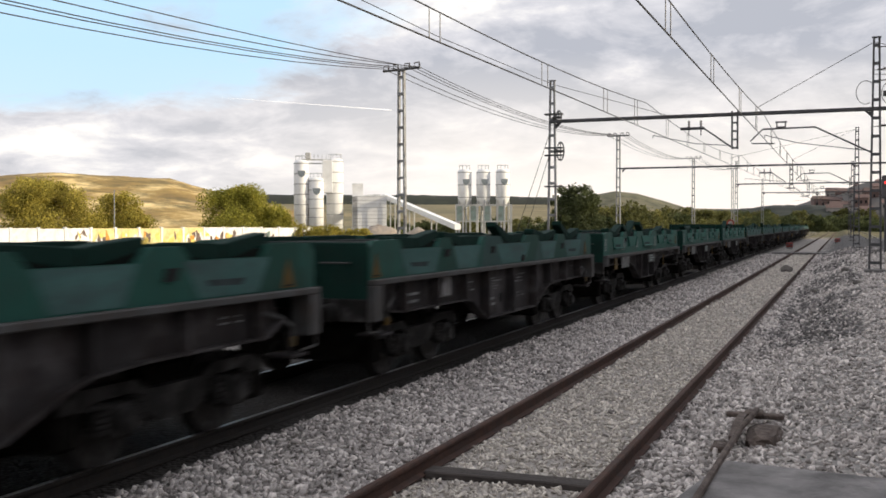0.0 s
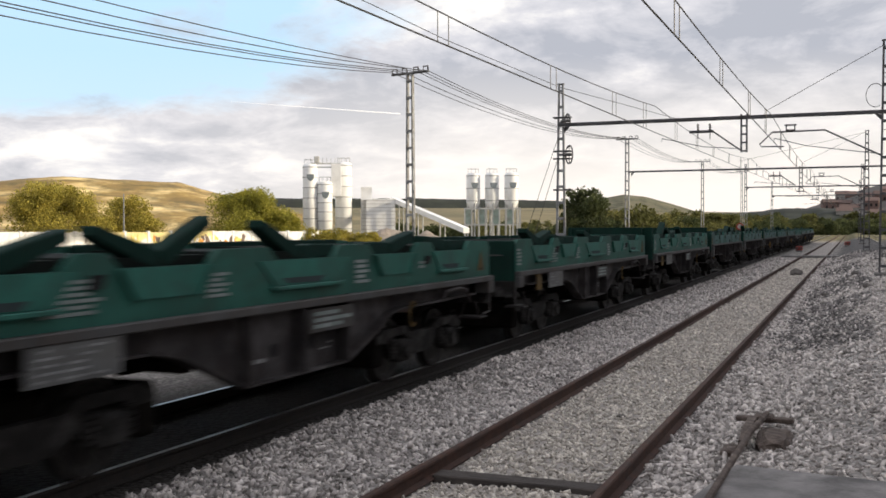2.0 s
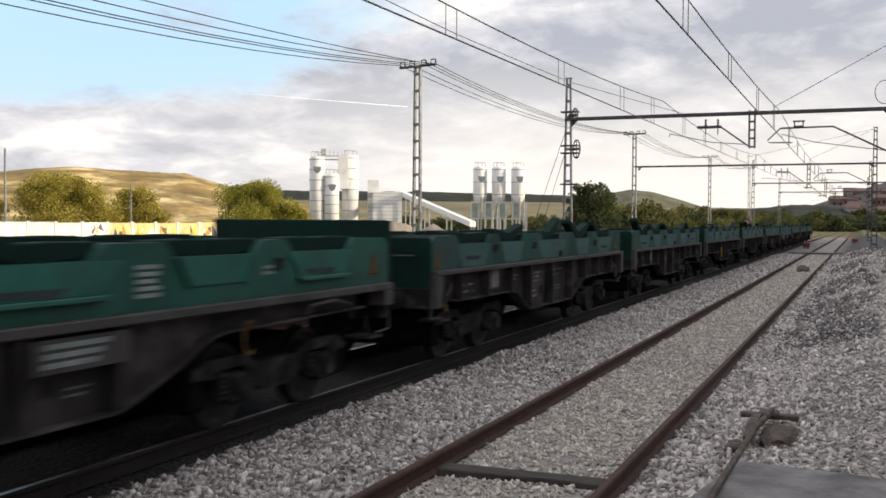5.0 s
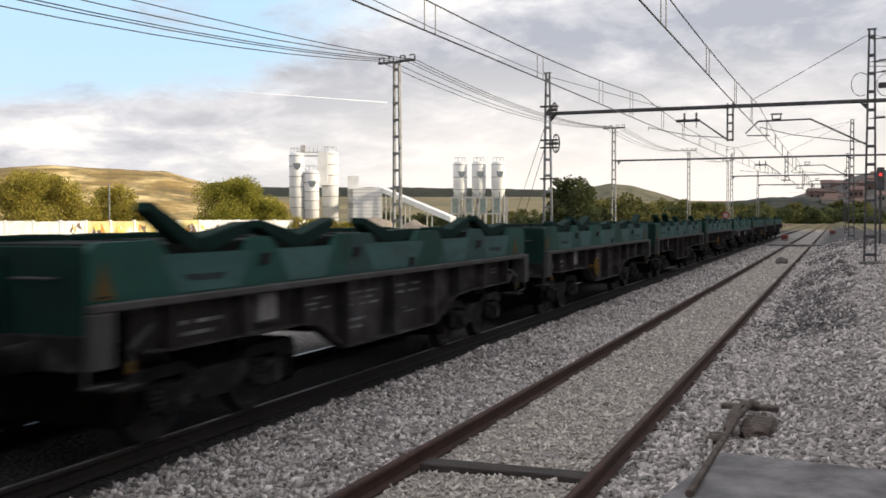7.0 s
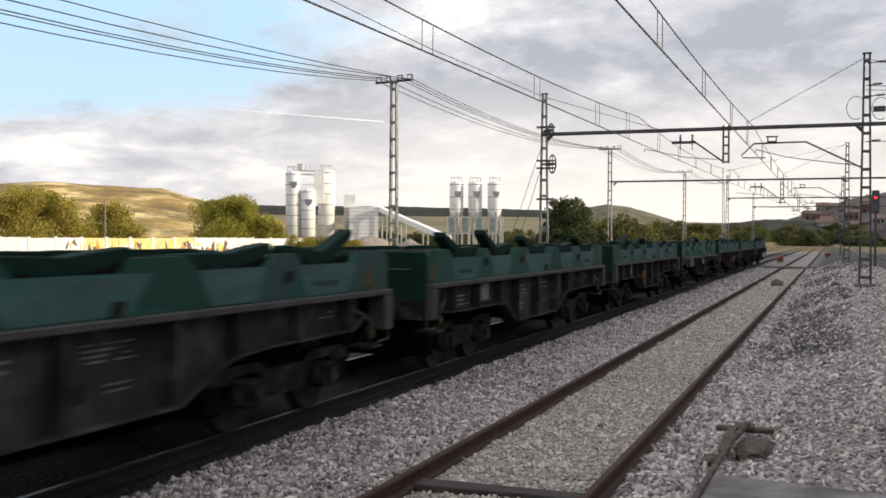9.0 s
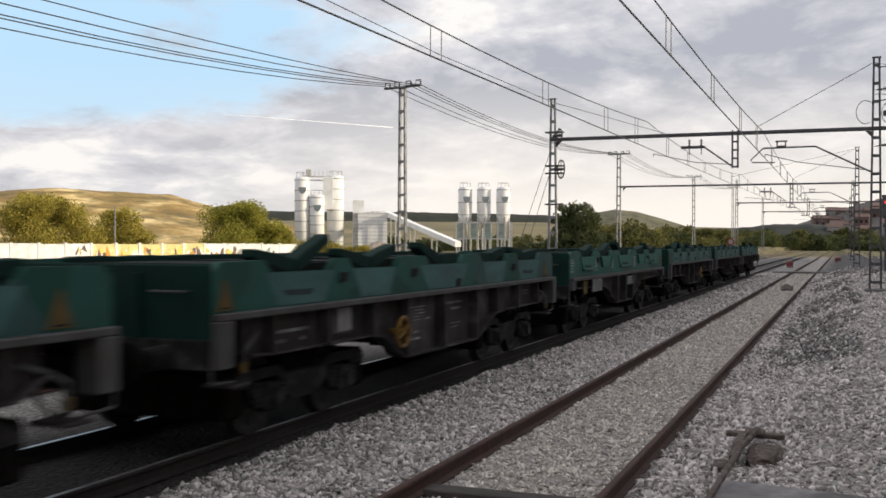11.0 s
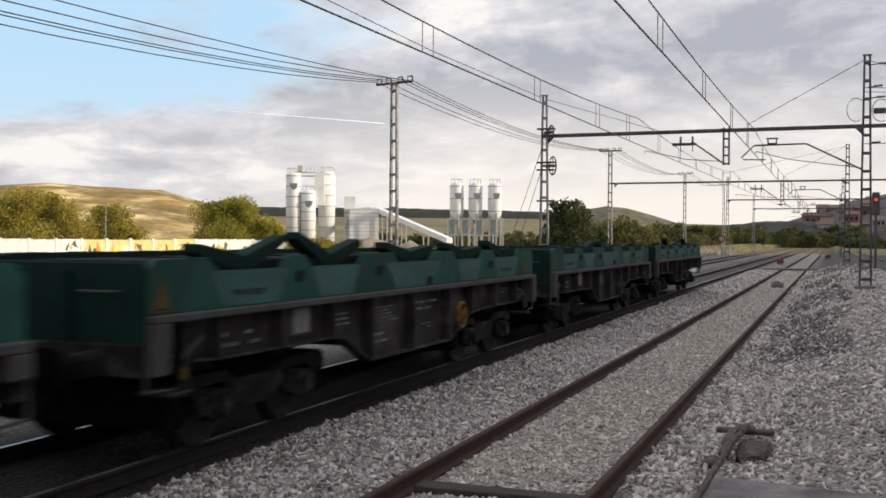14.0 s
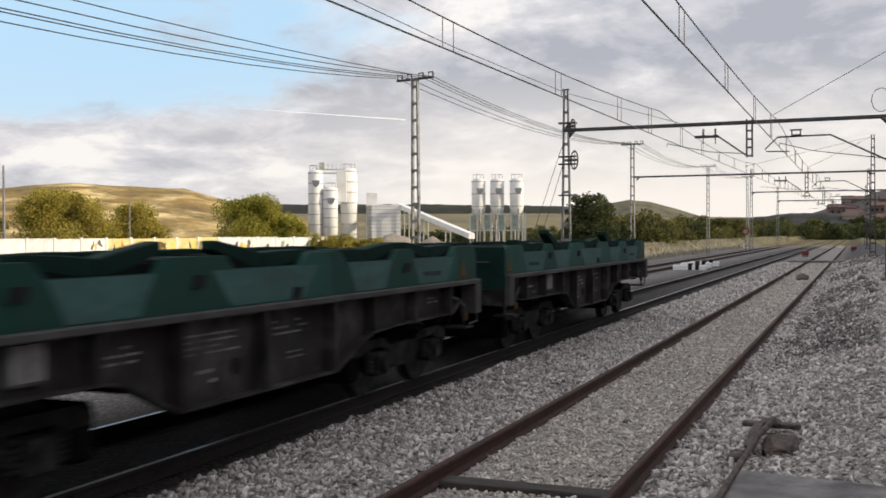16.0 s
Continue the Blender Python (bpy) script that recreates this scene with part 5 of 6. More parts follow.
def plant_frames():
    t = thing("silo_platform", "faded green steel skirt frame under the silos", "steel frame", pose(-68.7, 198.3, -0.6) @ Matrix.Rotation(radians(20), 4, "Z"))
    for x in np.linspace(-5.6, 5.6, 9):
        for y in (-2.0, 2.0):
            part("post", box(x - 0.14, x + 0.14, y - 0.14, y + 0.14, 0, 6.9), GREENISH if int(x * 3) % 2 else PALE, t)
    for z in (0.9, 3.6, 6.9):
        for y in (-2.05, 2.05):
            part("rail", box(-5.75, 5.75, y - 0.12, y + 0.12, z - 0.13, z + 0.13), PALE, t)
    for i, x in enumerate((-4.9, -2.1, 0.7, 3.5)):
        part("panel", box(x - 0.62, x + 0.62, -1.95, -1.85, 3.7, 6.7), GREENISH, t, "faded green cladding panel")
    t = thing("tower_gantry", "white steel gantry bridging the silo tops", "gantry", pose(-93.3, 172.6, 0) @ Matrix.Rotation(radians(28), 4, "Z"))
    for z in (14.0, 14.7):
        part("beam", box(-3.0, 2.6, -0.2, 0.2, z - 0.12, z + 0.12), PALE, t)
    for x in np.linspace(-2.9, 2.5, 8):
        part("stanchion", box(x - 0.05, x + 0.05, -0.05, 0.05, 14.6, 15.7), PALE, t)
    part("filter_house", box(1.0, 2.9, -1.2, 1.2, 8.4, 14.6, bevel=0.06), WHITE, t, "white boxed filter housing")
    part("hopper", box(-2.2, -1.2, -1.6, -0.2, 14.8, 16.0, bevel=0.15), PALE, t)
    t = thing("plant_house", "white ribbed sheet-metal mixing house", "industrial building", pose(-86.0, 180.5, -0.6) @ Matrix.Rotation(radians(26), 4, "Z"))
    part("body", box(-2.4, 3.2, -3, 3, 0, 8.6), WHITE, t)
    part("stair_tower", box(-3.4, -1.3, -2.2, 2.2, 0, 10.9), WHITE, t)
    for i in range(12):
        part("cladding_rib", box(-3.47, 3.26, -3.06, 3.06, 0.6 + 0.7 * i, 0.68 + 0.7 * i) if i < 12 else None, PALE, t)
    t = thing("conveyor", "pale inclined belt conveyor on legs", "conveyor")
    a, b = Vector((-83.0, 181.0, 7.9)), Vector((-61.5, 164.0, 1.9))
    d = (b - a).normalized()
    side = d.cross(Vector((0, 0, 1))).normalized()
    bm = bmesh.new()
    vs = [bm.verts.new(p + side * s + Vector((0, 0, h))) for p in (a, b) for s in (-0.6, 0.6) for h in (-0.45, 0.45)]
    for f in ((0, 1, 3, 2), (4, 6, 7, 5), (0, 4, 5, 1), (2, 3, 7, 6), (0, 2, 6, 4), (1, 5, 7, 3)):
        bm.faces.new([vs[i] for i in f])
    part("belt_housing", bm, WHITE, t)
    for f in (0.12, 0.4, 0.7):
        p = a.lerp(b, f)
        for s in (-0.5, 0.5):
            q = p + side * s
            bm = bmesh.new()
            add_tube(bm, (q.x, q.y, -0.6), (q.x, q.y, q.z), 0.12, seg=6)
            part("leg", bm, PALE, t)


plant_frames()


def heap(x, y, r, h):
    bm = bmesh.new()
    bmesh.ops.create_icosphere(bm, subdivisions=4, radius=1)
    for v in bm.verts:
        k = noise.noise(v.co * 2.3 + Vector((x, y, 0))) * 0.22 + noise.noise(v.co * 6) * 0.06
        f = max(0.0, 1 - math.hypot(v.co.x, v.co.y))
        v.co = Vector((v.co.x * r * (1 + k), v.co.y * r * 0.8 * (1 + k), (f ** 0.9) * h * (1 + k) if v.co.z > 0 else -0.3))
    ob = new("sand_mound", mesh_of("sand_mound", bm, SAND))
    ob.matrix_basis = pose(x, y, -0.55)
    tagged(ob, "brown mound of sand at the concrete plant", "mound", "mounds at the plant")


for a in ((-70.5, 151, 6.0, 3.3), (-78, 150, 4.0, 2.6), (-63, 150, 5.0, 2.4)):
    heap(*a)


# ---------------------------------------------------------------- painted wall
def painted_wall():
    a, b = Vector((-69.5, 46.0)), Vector((-54.4, 99.5))
    n = 22
    t = thing("boundary_wall", "white panel wall sprayed with yellow and orange graffiti", "wall", kind="structure")
    d = (b - a) / n
    ang = math.degrees(math.atan2(d.y, d.x))
    L = d.length
    me = mesh_of("panel", box(-L / 2 + 0.03, L / 2 - 0.03, -0.08, 0.08, -0.9, 2.0, bevel=0.015), WALL_WHITE)
    cream = me.copy()
    cream.materials[0] = CREAM
    post = mesh_of("post", box(-0.12, 0.12, -0.14, 0.14, -0.9, 2.08, bevel=0.02), WALL_WHITE)
    rnd = random.Random(4)
    for i in range(n):
        p = a + d * (i + 0.5)
        share("panel", cream if 11 <= i <= 15 else me, t, pose(p.x, p.y, rnd.uniform(-0.06, 0.05), 0, 0, ang))
        p = a + d * i
        share("post", post, t, pose(p.x, p.y, 0, 0, 0, ang))
    # sprayed shapes: rounded strokes a finger proud of the panels
    nrm = Vector((d.y, -d.x)).normalized()
    for i in range(84):
        f = rnd.uniform(0.46, 0.80) if i < 66 else rnd.uniform(0.8, 0.98)
        p = a + (b - a) * f + nrm * 0.087
        mat = rnd.choice([GOLD, GOLD, ORANGE, INK, INK, WALL_WHITE, WALL_WHITE] if f < 0.8 else [INK, GREENISH, WALL_WHITE])
        bm = bmesh.new()
        w, h = rnd.uniform(0.16, 0.8), rnd.uniform(0.5, 1.35)
        z = rnd.uniform(0.45, 1.75 - h * 0.5)
        k = 14
        lean = rnd.uniform(-0.5, 0.5)
        outl = []
        for j in range(k):
            u = 6.28319 * j / k
            rr = 1 + 0.25 * math.sin(3 * u + i) + 0.15 * math.sin(5 * u + 2 * i)
            outl.append((0.5 * w * rr * math.cos(u) + lean * 0.5 * h * math.sin(u), z + 0.5 * h * rr * math.sin(u)))
        outl = [(y, min(1.95, zz)) for y, zz in outl]
        add_prism(bm, outl, -0.002 - 0.0003 * i, 0.004 + 0.0003 * i)
        part("graffiti_patch", bm, mat, t, at=pose(p.x, p.y, 0, 0, 0, ang - 90))


painted_wall()


def slim_post(name, label, x, y, top, r, arm):
    t = thing(name, label, "post", pose(x, y, -0.6), "posts by the wall")
    bm = bmesh.new()
    add_tube(bm, (0, 0, 0), (0, 0, top + 0.6), r, r * 0.6, 8)
    part("shaft", bm, STEEL, t)
    if arm:
        bm = bmesh.new()
        add_path(bm, [(0, 0, top + 0.5), (-0.3, 0.3, top + 0.62), (-0.7, 0.7, top + 0.65)], r * 0.5)
        part("arm", bm, STEEL, t)


slim_post("street_lamp", "thin grey street lamp behind the painted wall", -69.4, 68.4, 8.4, 0.14, True)
slim_post("pole", "thin wooden pole between the trees", -69.6, 85.3, 5.9, 0.09, False)


# ---------------------------------------------------------------- trees and scrub
def crown_mesh(name, seed, blobs, leaves, size, mat):
    """Leaves in clumps: small bent leaf sprays over the outer part of many uneven lobes."""
    rng = np.random.default_rng(seed)
    verts, faces = [], []
    w = np.array([b[3] ** 2 for b in blobs])
    pick = rng.choice(len(blobs), leaves, p=w / w.sum())
    for i in pick:
        cx, cy, cz, r = blobs[i]
        v = rng.normal(size=3)
        v /= np.linalg.norm(v)
        c = np.array((cx, cy, cz)) + v * r * (0.35 + 0.95 * rng.random() ** 0.8) * np.array((1, 1, 0.85))
        a, b = rng.normal(size=3), rng.normal(size=3)
        a /= np.linalg.norm(a)
        b -= a * b.dot(a)
        b /= np.linalg.norm(b)
        s = size * rng.uniform(0.6, 1.4)
        k = len(verts)
        verts += [tuple(c - a * s), tuple(c + b * s * 0.55), tuple(c + a * s), tuple(c - b * s * 0.5 + np.cross(a, b) * s * 0.3)]
        faces.append((k, k + 1, k + 2, k + 3))
    return raw_mesh(name, verts, faces, mat)


def tree(x, y, z, width, height, seed, mat, label, leaves=8000, size=0.16, name="tree", trunk=True):
    t = thing(name, label, "tree" if trunk else "shrub", pose(x, y, z), "trees by the yard" if trunk else "shrubs by the yard")
    rnd = random.Random(seed)
    blobs = []
    base = 0.30 if trunk else 0.08
    for i in range(46 if trunk else 24):
        a, f = rnd.uniform(0, 6.283), rnd.random()
        zz = height * (base + 0.62 * f)
        spread = width * 0.5 * (1.0 - 0.6 * max(0, f - 0.35) * 1.3) * math.sqrt(rnd.random())
        r = width * rnd.uniform(0.07, 0.22) * (1.05 - 0.4 * f)
        blobs.append((spread * math.cos(a), spread * math.sin(a), zz, r))
    if trunk:
        bm = bmesh.new()
        pts = [Vector((0, 0, -0.3))]
        for i in range(4):
            pts.append(Vector((rnd.uniform(-0.12, 0.12) * i, rnd.uniform(-0.12, 0.12) * i, height * 0.14 * (i + 1))))
        r = width * 0.035
        for i in range(4):
            add_tube(bm, pts[i], pts[i + 1], r * (1 - 0.18 * i), r * (1 - 0.18 * (i + 1)), 8)
        for b in blobs[:12]:
            s = pts[2].lerp(pts[4], rnd.random())
            mid = s.lerp(Vector(b[:3]), 0.55) + Vector((0, 0, 0.2))
            add_tube(bm, s, mid, r * 0.4, r * 0.25, 6)
            add_tube(bm, mid, b[:3], r * 0.25, r * 0.08, 6)
        part("trunk", bm, BARK, t)
    ob = new("crown", crown_mesh("crown", seed, blobs, leaves, size, mat))
    ob.parent = t
    return t


tree(-79.5, 85.5, -0.5, 10.0, 7.9, 1, LEAF_B, "broad dull green tree behind the painted wall", 30000, 0.12)
tree(-86.5, 80.0, -0.5, 8.0, 6.6, 2, LEAF_B, "broad dull green tree behind the painted wall", 15000, 0.13)
tree(-74.6, 92.8, -0.5, 6.6, 6.2, 3, LEAF_B, "small rounded tree behind the painted wall", 17000, 0.12)
tree(-68.0, 105.6, -0.5, 9.8, 7.3, 5, LEAF_A, "full green tree lit by low sun", 34000, 0.12)
tree(-64.4, 107.6, -0.5, 5.4, 5.2, 7, LEAF_A, "lower green tree lit by low sun", 13000, 0.12)
tree(-18.7, 74.4, -0.3, 4.3, 5.7, 8, LEAF_C, "dense dark green tree behind the masts", 12000, 0.11)
tree(-16.9, 76.5, -0.3, 2.6, 3.2, 9, LEAF_C, "low dark green tree behind the masts", 5000, 0.11)
for i, (x, y, w, h) in enumerate(((-54.4, 98.2, 4.4, 3.9), (-52.0, 99.0, 4.0, 3.4), (-49.4, 100.5, 3.6, 2.9), (-57.0, 102.5, 4.6, 3.4), (-24.0, 99, 4, 2.4))):
    tree(x, y, ground_z(x, y) - 0.1, w, h, 30 + i, LEAF_B, "low olive shrub beside the wall", 4200, 0.13, "shrub", False)

_r = random.Random(12)
# scrub along the far side of the yard
for i in range(60):
    f = i / 59
    y = 112 + 240 * f ** 1.15 + _r.uniform(-6, 6)
    x = -22.5 - _r.uniform(0, 4 + 14 * min(1, f * 2)) * (1 - 0.3 * f) + 6.5 * max(0, f - 0.6)
    tree(x, y, ground_z(x, y) - 0.2, _r.uniform(4.5, 8.5), _r.uniform(2.0, 4.4) * (1 + 0.85 * f), 60 + i, _r.choice([LEAF_E, LEAF_D, LEAF_D, LEAF_C, LEAF_E, LEAF_C]),
         "bushy scrub at the edge of the railway yard", 2300, 0.24, "shrub", False)
for i in range(46):
    y = 205 + _r.uniform(0, 150)
    x = -30 - (y - 200) * 0.2 - _r.uniform(0, 80)
    tree(x, y, -0.5, _r.uniform(5.5, 9.5), _r.uniform(3.5, 6.5), 160 + i, _r.choice([LEAF_E, LEAF_C, LEAF_D]),
         "bushy scrub in the dry field", 1500, 0.30, "shrub", False)
for i in range(18):
    y = 330 + _r.uniform(0, 90)
    x = -20 + i * 1.9 + _r.uniform(-2, 2)
    tree(x, y, -0.5, _r.uniform(6, 11), _r.uniform(4.0, 8.0), 220 + i, _r.choice([LEAF_C, LEAF_D, LEAF_C]), "dark scrub where the line runs out of sight", 2600, 0.36, "shrub", False)


for i in range(26):
    x = -95 + 4.3 * i + _r.uniform(-2, 2)
    y = 440 + _r.uniform(0, 30)
    tree(x, y, 2.0, _r.uniform(6, 11), _r.uniform(4.5, 9.0), 300 + i, _r.choice([LEAF_C, LEAF_D, LEAF_C]), "dark scrub on the slope beyond the yard", 1500, 0.42, "shrub", False)


def grass_strip(name, label, count, place, height, seed, mat=DRY):
    rng = np.random.default_rng(seed)
    verts, faces = [], []
    for _ in range(count):
        x, y = place(rng)
        h, a = height * rng.uniform(0.5, 1.3), rng.uniform(0, 6.28)
        dx, dy = 0.16 * h * math.cos(a), 0.16 * h * math.sin(a)
        lx, ly = rng.normal(0, 0.25 * h), rng.normal(0, 0.25 * h)
        z = ground_z(x, y) - 0.05
        k = len(verts)
        verts += [(x - dx, y - dy, z), (x + dx, y + dy, z), (x + lx, y + ly, z + h)]
        faces.append((k, k + 1, k + 2))
    tagged(new(name, raw_mesh(name, verts, faces, mat)), label, "grass", kind="stuff")


grass_strip("dry_grass_verge", "tall bleached dry grass beyond the sidings", 16000, lambda g: (g.uniform(-22.5, -17.4), 72 + 260 * g.random() ** 1.4), 0.32, 3)
grass_strip("field_grass", "dry yellow grass tufts in the open field", 9000, lambda g: (-24 - 70 * g.random() ** 1.3, g.uniform(70, 230)), 0.5, 4)


# ---------------------------------------------------------------- hills
def hill(name, label, crest, depth, base, mat, seed, rough):
    """crest: (x, y, z) along the ridge line; slopes fall towards the yard over 'depth' metres and away behind."""
    nu, nv = 200, 44
    cx = np.array(crest, float)
    s = np.linspace(0, 1, len(cx))
    verts, faces = [], []
    for j in range(nv):
        v = j / (nv - 1)
        for i in range(nu):
            u = i / (nu - 1)
            px, py, pz = (np.interp(u, s, cx[:, k]) for k in range(3))
            L = math.hypot(px, py)
            dx, dy = px / L, py / L
            off = (v - 0.6) * depth / 0.6
            f = min(1.0, v / 0.6) if v <= 0.6 else 1 - (v - 0.6) / 0.4 * 0.5
            f = f * f * (3 - 2 * f) if v <= 0.6 else f
            q = Vector((px + dx * off, py + dy * off, 0))
            k = noise.fractal(q / (depth * 0.35) + Vector((seed, 0, 0)), 0.9, 2.1, 6)
            z = base + (pz - base) * f + rough * k * f * (0.35 + 0.65 * (1 - f) * 2 if v < 0.6 else 0.35)
            verts.append((q.x, q.y, z))
    for j in range(nv - 1):
        for i in range(nu - 1):
            faces.append((j * nu + i, j * nu + i + 1, (j + 1) * nu + i + 1, (j + 1) * nu + i))
    ob = new(name, raw_mesh(name, verts, faces, mat))
    smooth(ob)
    tagged(ob, label, "hill", kind="structure")


hill("hill_gold", "golden dry hillside with pale terraces in low sun",
     [(-900, 330, 20), (-760, 520, 30), (-660, 600, 37), (-604, 667, 46), (-575, 690, 45), (-534, 724, 42.5), (-507, 743, 32.5), (-470, 765, 22), (-430, 790, 10), (-380, 820, -2)], 260, -2, HILL_GOLD, 1.0, 8.0)
hill("ridge_wooded", "flat dark ridge of distant pine woods",
     [(-1000, 1150, 40), (-772, 1286, 47), (-600, 1385, 47), (-480, 1425, 45), (-395, 1447, 42), (-330, 1460, 30), (-260, 1480, 12)], 70, 18, HILL_WOOD, 4.0, 2.5)
hill("plain_rise", "tan plain rising to the foot of the woods",
     [(-1100, 1000, 26), (-760, 1240, 31), (-400, 1400, 30), (-200, 1450, 24), (0, 1470, 20)], 900, -1, PLAIN, 9.0, 2.0)
hill("hill_scrub", "rounded scrub hill behind the line",
     [(-330, 1255, 22), (-301, 1264, 38), (-267, 1272, 44.5), (-240, 1277, 41), (-212, 1282, 33), (-165, 1289, 18), (-120, 1296, 8)], 300, 0, HILL_SCRUB, 6.0, 3.0)
hill("slope_wooded", "dark wooded slope beyond the end of the yard",
     [(-110, 470, 3), (-80, 478, 6), (-55, 480, 8.5), (-35, 480, 10), (-15, 480, 10.5), (0, 480, 9), (20, 480, 4)], 60, 0, HILL_WOOD, 12.0, 4.5)
hill("hill_town", "hazy brown hill built over with red-roofed houses",
     [(-52, 548, 4), (-31, 549, 9), (-14.6, 550, 14.5), (6.5, 550, 22), (40, 550, 29), (120, 540, 34)], 120, 0, HILL_TOWN, 8.0, 2.0)


def town():
    rnd = random.Random(8)
    for i in range(34):
        x = rnd.uniform(-10, 66)
        v = rnd.random()
        y = 452 + 92 * v
        top = np.interp(x, [-14, 6, 40, 66], [13.5, 20, 27, 29])
        z = top * (0.25 + 0.68 * v) - 1
        w, d, h = rnd.uniform(4, 8.5), rnd.uniform(5, 9), rnd.uniform(3, 5.2)
        t = thing("town_house", "distant reddish house on the hill", "house", pose(x, y, z - 2, 0, 0, rnd.uniform(-12, 12)), "houses on the hill")
        part("wall", box(-w / 2, w / 2, -d / 2, d / 2, 0, h + 2), BRICK_RED if rnd.random() < 0.6 else WALL_GREY, t)
        bm = bmesh.new()
        vs = [bm.verts.new(p) for p in ((-w / 2 - 0.3, -d / 2 - 0.3, h + 2), (w / 2 + 0.3, -d / 2 - 0.3, h + 2), (w / 2 + 0.3, d / 2 + 0.3, h + 2), (-w / 2 - 0.3, d / 2 + 0.3, h + 2), (-w / 2, 0, h + 3.6), (w / 2, 0, h + 3.6))]
        for f in ((0, 1, 5, 4), (2, 3, 4, 5), (1, 2, 5), (3, 0, 4), (0, 3, 2, 1)):
            bm.faces.new([vs[k] for k in f])
        part("roof", bm, BRICK_RED, t)
        for k in range(3):
            wx = -w / 2 + w * (k + 0.5) / 3
            part("window", box(wx - 0.45, wx + 0.45, -d / 2 - 0.03, -d / 2 + 0.02, h * 0.5 + 1.6, h * 0.5 + 2.9), SOCKET, t)


town()


# ---------------------------------------------------------------- added shade block, out of view
def shade_block():
    # added out of view to keep low sun off the tracks and train
    t = thing("station_building", "plain unseen block added to shade the tracks", "building", pose(0, 0, 0))
    part("wall", box(13.0, 24.0, -60, 180, -0.3, 8.4), WALL_GREY, t)
    part("roof", box(12.6, 24.4, -60.5, 180.5, 8.4, 8.7), BRICK_RED, t)


shade_block()


# ---------------------------------------------------------------- things on the ground
def concrete_cover():
    ob = part("concrete_slab", box(0, 3.0, -3.2, 0, -0.4, 0.0, bevel=0.02), CONCRETE, at=pose(-0.97, 9.36, 0.10, 0, 0, -9))
    tagged(ob, "worn grey concrete slab beside the siding", "slab")
    t = thing("point_lever", "rusty point lever with its rod and weight", "lever", pose(-0.95, 10.72, -0.03))
    bm = bmesh.new()
    add_path(bm, [(0.04, 1.50, 0.10), (0.03, 0.95, 0.12), (-0.03, 0.45, 0.10), (-0.05, 0.1, 0.08), (-0.05, -1.0, 0.12), (-0.07, -3.0, 0.16)], 0.032, 8)
    part("rod", bm, RUST_PALE, t, "bent rusty rod")
    bm = bmesh.new()
    add_prism(bm, [(0.15, -0.02), (1.30, 0.04), (1.30, 0.09), (0.70, 0.10), (0.15, 0.04)], -0.14, -0.05)
    part("lever_arm", bm, RUST_PALE, t, "flat rusty lever arm")
    bm = bmesh.new()
    add_box(bm, -0.30, 0.34, 1.44, 1.57, 0.0, 0.055, 0.012)
    add_box(bm, -0.10, 0.12, 1.36, 1.60, 0.03, 0.09, 0.02)
    part("cross_head", bm, RUST_PALE, t, "worn cross head of the lever")
    bm = bmesh.new()
    bmesh.ops.create_icosphere(bm, subdivisions=3, radius=1)
    for v in bm.verts:
        k = 1 + 0.16 * noise.noise(v.co * 2.1) + 0.05 * noise.noise(v.co * 7)
        q = [math.copysign(abs(c) ** 0.55, c) * k for c in v.co]
        v.co = Vector((0.17 + 0.18 * q[0], 0.72 + 0.44 * q[1], -0.10 + 0.14 * q[2]))
    part("weight", bm, RUST_PALE, t, "lumpy brown cast weight half sunk in stones")
    bm = bmesh.new()
    add_box(bm, -0.32, -0.16, 0.10, 0.46, -0.17, -0.07, 0.02)
    part("bracket", bm, RUST_PALE, t, "rusty base bracket")


concrete_cover()


def lump(name, label, x, y, z, r, squash, mat, seed):
    bm = bmesh.new()
    bmesh.ops.create_icosphere(bm, subdivisions=3, radius=r)
    for v in bm.verts:
        v.co *= 1 + 0.3 * noise.noise(v.co / r * 1.2 + Vector((seed, 0, 0)))
        v.co.z *= squash
    ob = new(name, mesh_of(name, bm, mat))
    ob.matrix_basis = pose(x, y, z)
    tagged(ob, label, "rock", "loose rocks")


lump("rock", "brown boulder lying between the siding rails", -2.62, 53.5, -0.04, 0.30, 0.75, ROCK, 1)
for i, (x, y, r) in enumerate(((-2.68, 12.6, 0.055), (-2.45, 11.2, 0.04), (-2.95, 13.5, 0.035), (0.1, 44, 0.16), (-0.9, 36, 0.13), (0.4, 33, 0.12))):
    lump("rock", "dark stone lying on the ballast", x, y, ground_z(x, y) + r * 0.35, r, 0.7, ROCK, 5 + i)


def ground_signal(x, y, tall, body, label):
    t = thing("ground_signal", label, "signal", pose(x, y, ground_z(x, y)), "ground signals")
    part("base", box(-0.3, 0.3, -0.2, 0.2, -0.1, 0.15, bevel=0.03), CONCRETE, t)
    bm = bmesh.new()
    add_box(bm, -0.32, 0.32, -0.14, 0.14, 0.15, tall, 0.06)
    part("head", bm, body, t)
    for s in (-0.16, 0.16):
        bm = bmesh.new()
        add_tube(bm, (s, -0.18, tall - 0.2), (s, -0.13, tall - 0.2), 0.10, seg=12)
        part("lens", bm, STEEL_DARK, t)


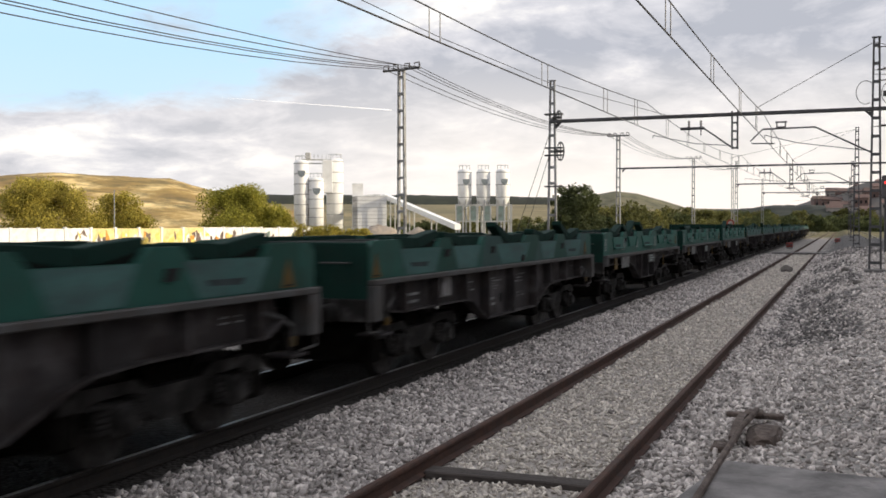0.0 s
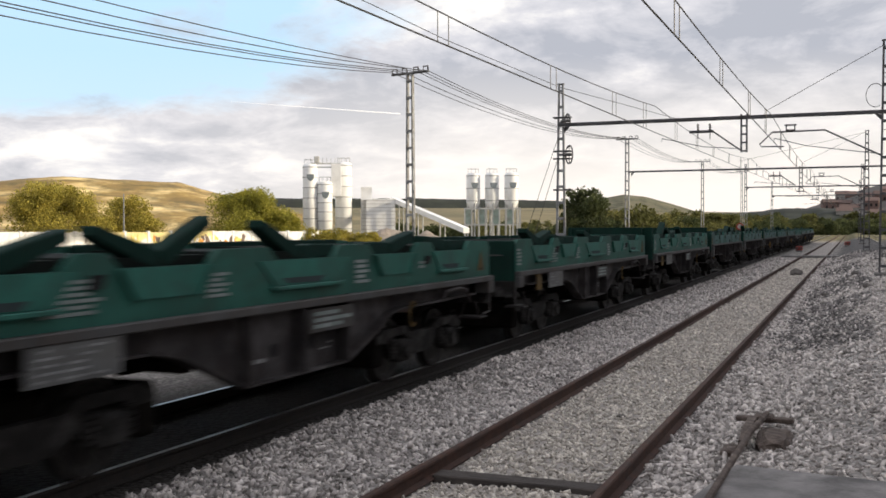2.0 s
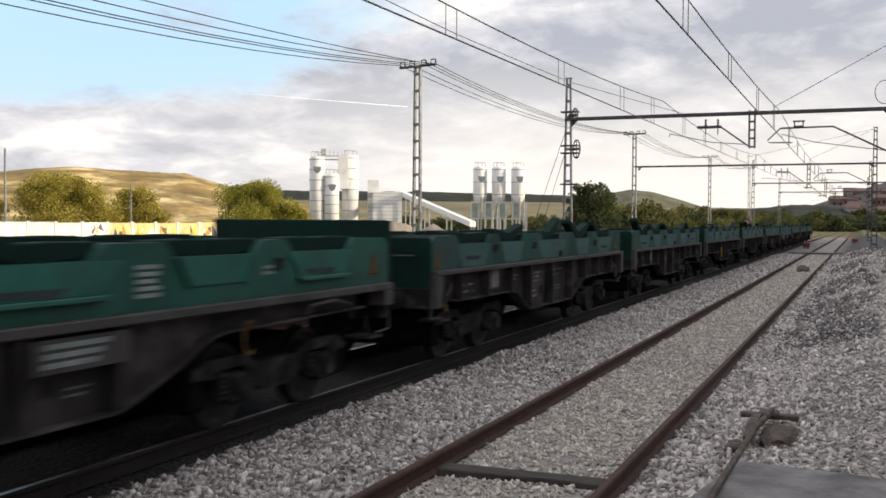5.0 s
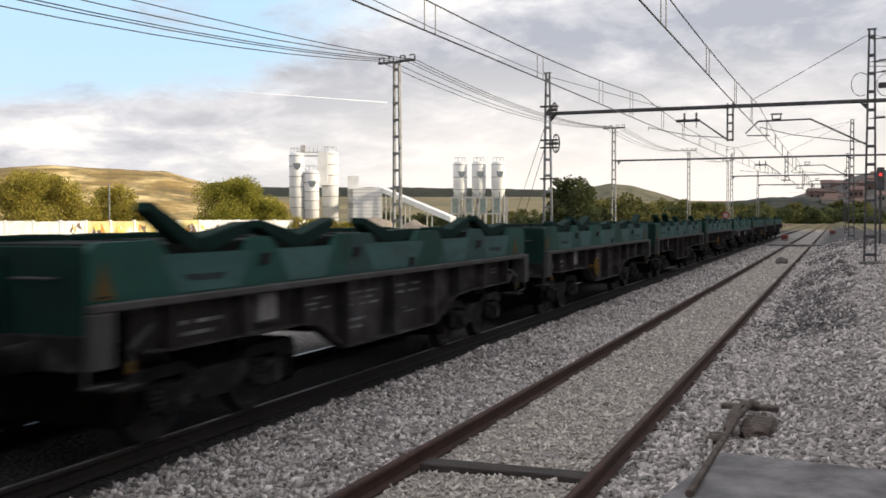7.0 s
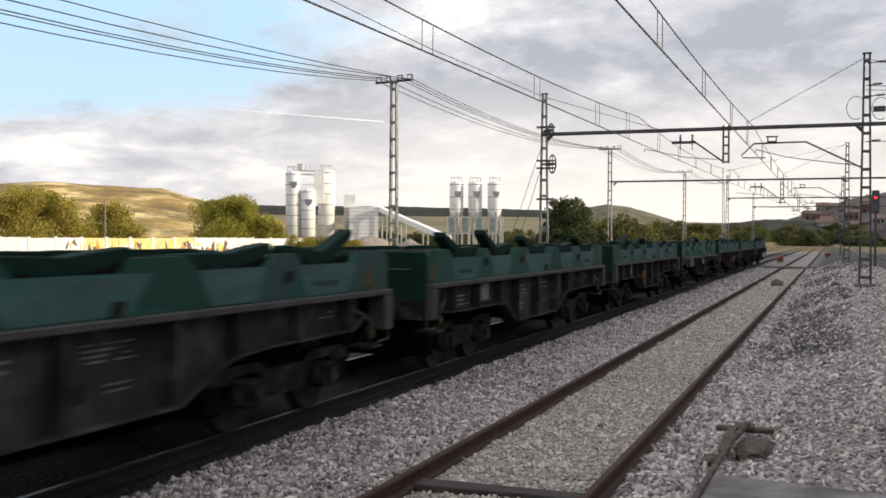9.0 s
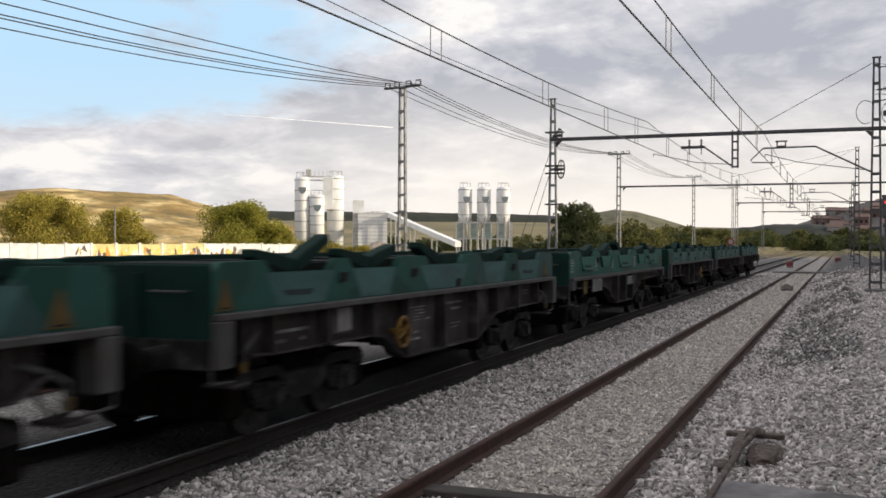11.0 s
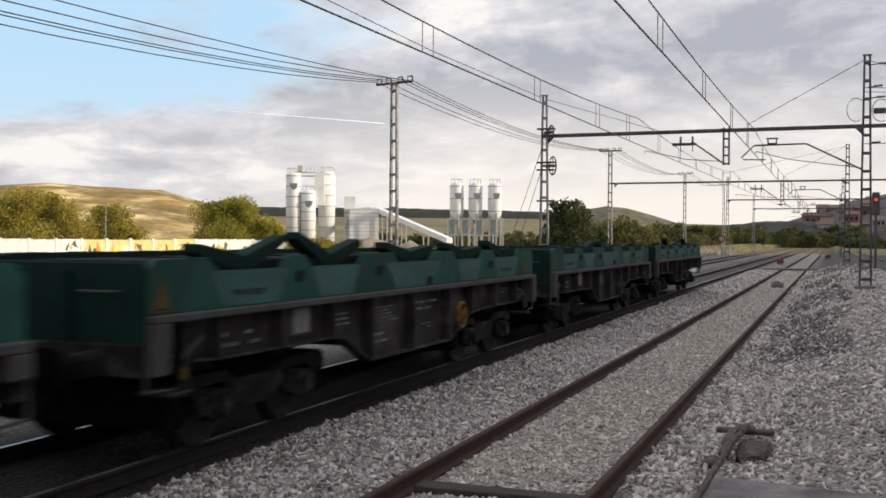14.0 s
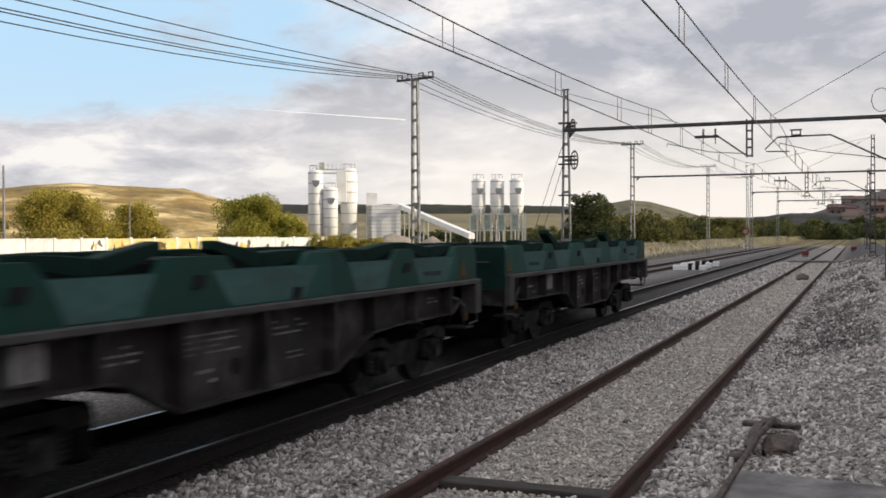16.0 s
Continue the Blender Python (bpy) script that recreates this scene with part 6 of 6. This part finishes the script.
ground_signal(-4.9, 106, 0.6, RED, "small red ground signal between the tracks")
ground_signal(-0.6, 128, 0.55, RED, "small red ground signal beside the siding")
for x, y in ((-9.7, 66), (-9.9, 74), (-10.0, 71)):
    t = thing("point_motor", "white and black point machine box beside the rails", "point machine", pose(x, y, -0.17), "point machines")
    part("body", box(-1.3, 0.75, -0.3, 0.3, 0, 0.36, bevel=0.04), WHITE, t)
    for s in (-0.22, 0.22):
        part("dark_cap", box(s - 0.12, s + 0.12, -0.33, 0.31, 0.05, 0.47, bevel=0.02), SOCKET, t)
t = thing("round_sign", "red-rimmed round sign on a post", "sign", pose(-13.9, 140, -0.2))
bm = bmesh.new()
add_tube(bm, (0, 0, 0), (0, 0, 2.2), 0.06, seg=8)
part("post", bm, STEEL, t)
bm = bmesh.new()
add_tube(bm, (0, -0.08, 2.6), (0, -0.04, 2.6), 0.48, seg=24)
rim = part("rim", bm, RED, t)
bm = bmesh.new()
add_tube(bm, (0, -0.10, 2.6), (0, -0.081, 2.6), 0.30, seg=24)
part("face", bm, WALL_GREY, rim)
# walkway boards across the tracks
t = thing("board_crossing", "pale boarded foot crossing over the tracks", "crossing", kind="structure")
for i in range(6):
    part("board", box(-5.2, 2.3, 84 + 0.36 * i, 84.33 + 0.36 * i, -0.12, 0.012), CONCRETE, t)
t = thing("signal_post", "colour-light signal post with a red lamp", "signal", pose(2.4, 68, 0.3))
bm = bmesh.new()
add_tube(bm, (0, 0, 0), (0, 0, 4.6), 0.07, seg=8)
part("post", bm, STEEL_DARK, t)
part("head", box(-0.22, 0.22, -0.12, 0.12, 3.5, 4.9, bevel=0.05), STEEL_DARK, t)
bm = bmesh.new()
add_tube(bm, (0, -0.16, 4.45), (0, -0.12, 4.45), 0.09, seg=14)
part("lamp", bm, SIGNAL_RED, t, "glowing red signal lamp")

# a vapour trail far above the hills
bm = bmesh.new()
TRAIL = [Vector((-2085, 3143, 463)), Vector((-1818, 3307, 447)), Vector((-1550, 3444, 426))]
pts = [TRAIL[0].lerp(TRAIL[2], i / 10) for i in range(11)]
for i in range(10):
    add_tube(bm, pts[i], pts[i + 1], 0.2 + 0.17 * i, 0.2 + 0.17 * (i + 1), 6, False)
tagged(new("vapour_trail", mesh_of("vapour_trail", bm, VAPOUR)), "thin white vapour trail in the sky", "vapour trail", kind="structure")


# ---------------------------------------------------------------- what moves
def motions():
    times = [i for i in range(17)]
    for (k, style, arms), w in zip(LINE_UP, WAGONS):
        walk(w, [(t, pose(TRACK_X, wagon_place(k, t), 0)) for t in times])
    ticks = [i / 30 for i in range(0, 481)]
    for ws, y in WHEELSETS:
        walk(ws, [(t, pose(0, y, 0.46, math.degrees((SPEED * t - SLOWING * t * t) / 0.46), 0, 0)) for t in ticks])


motions()
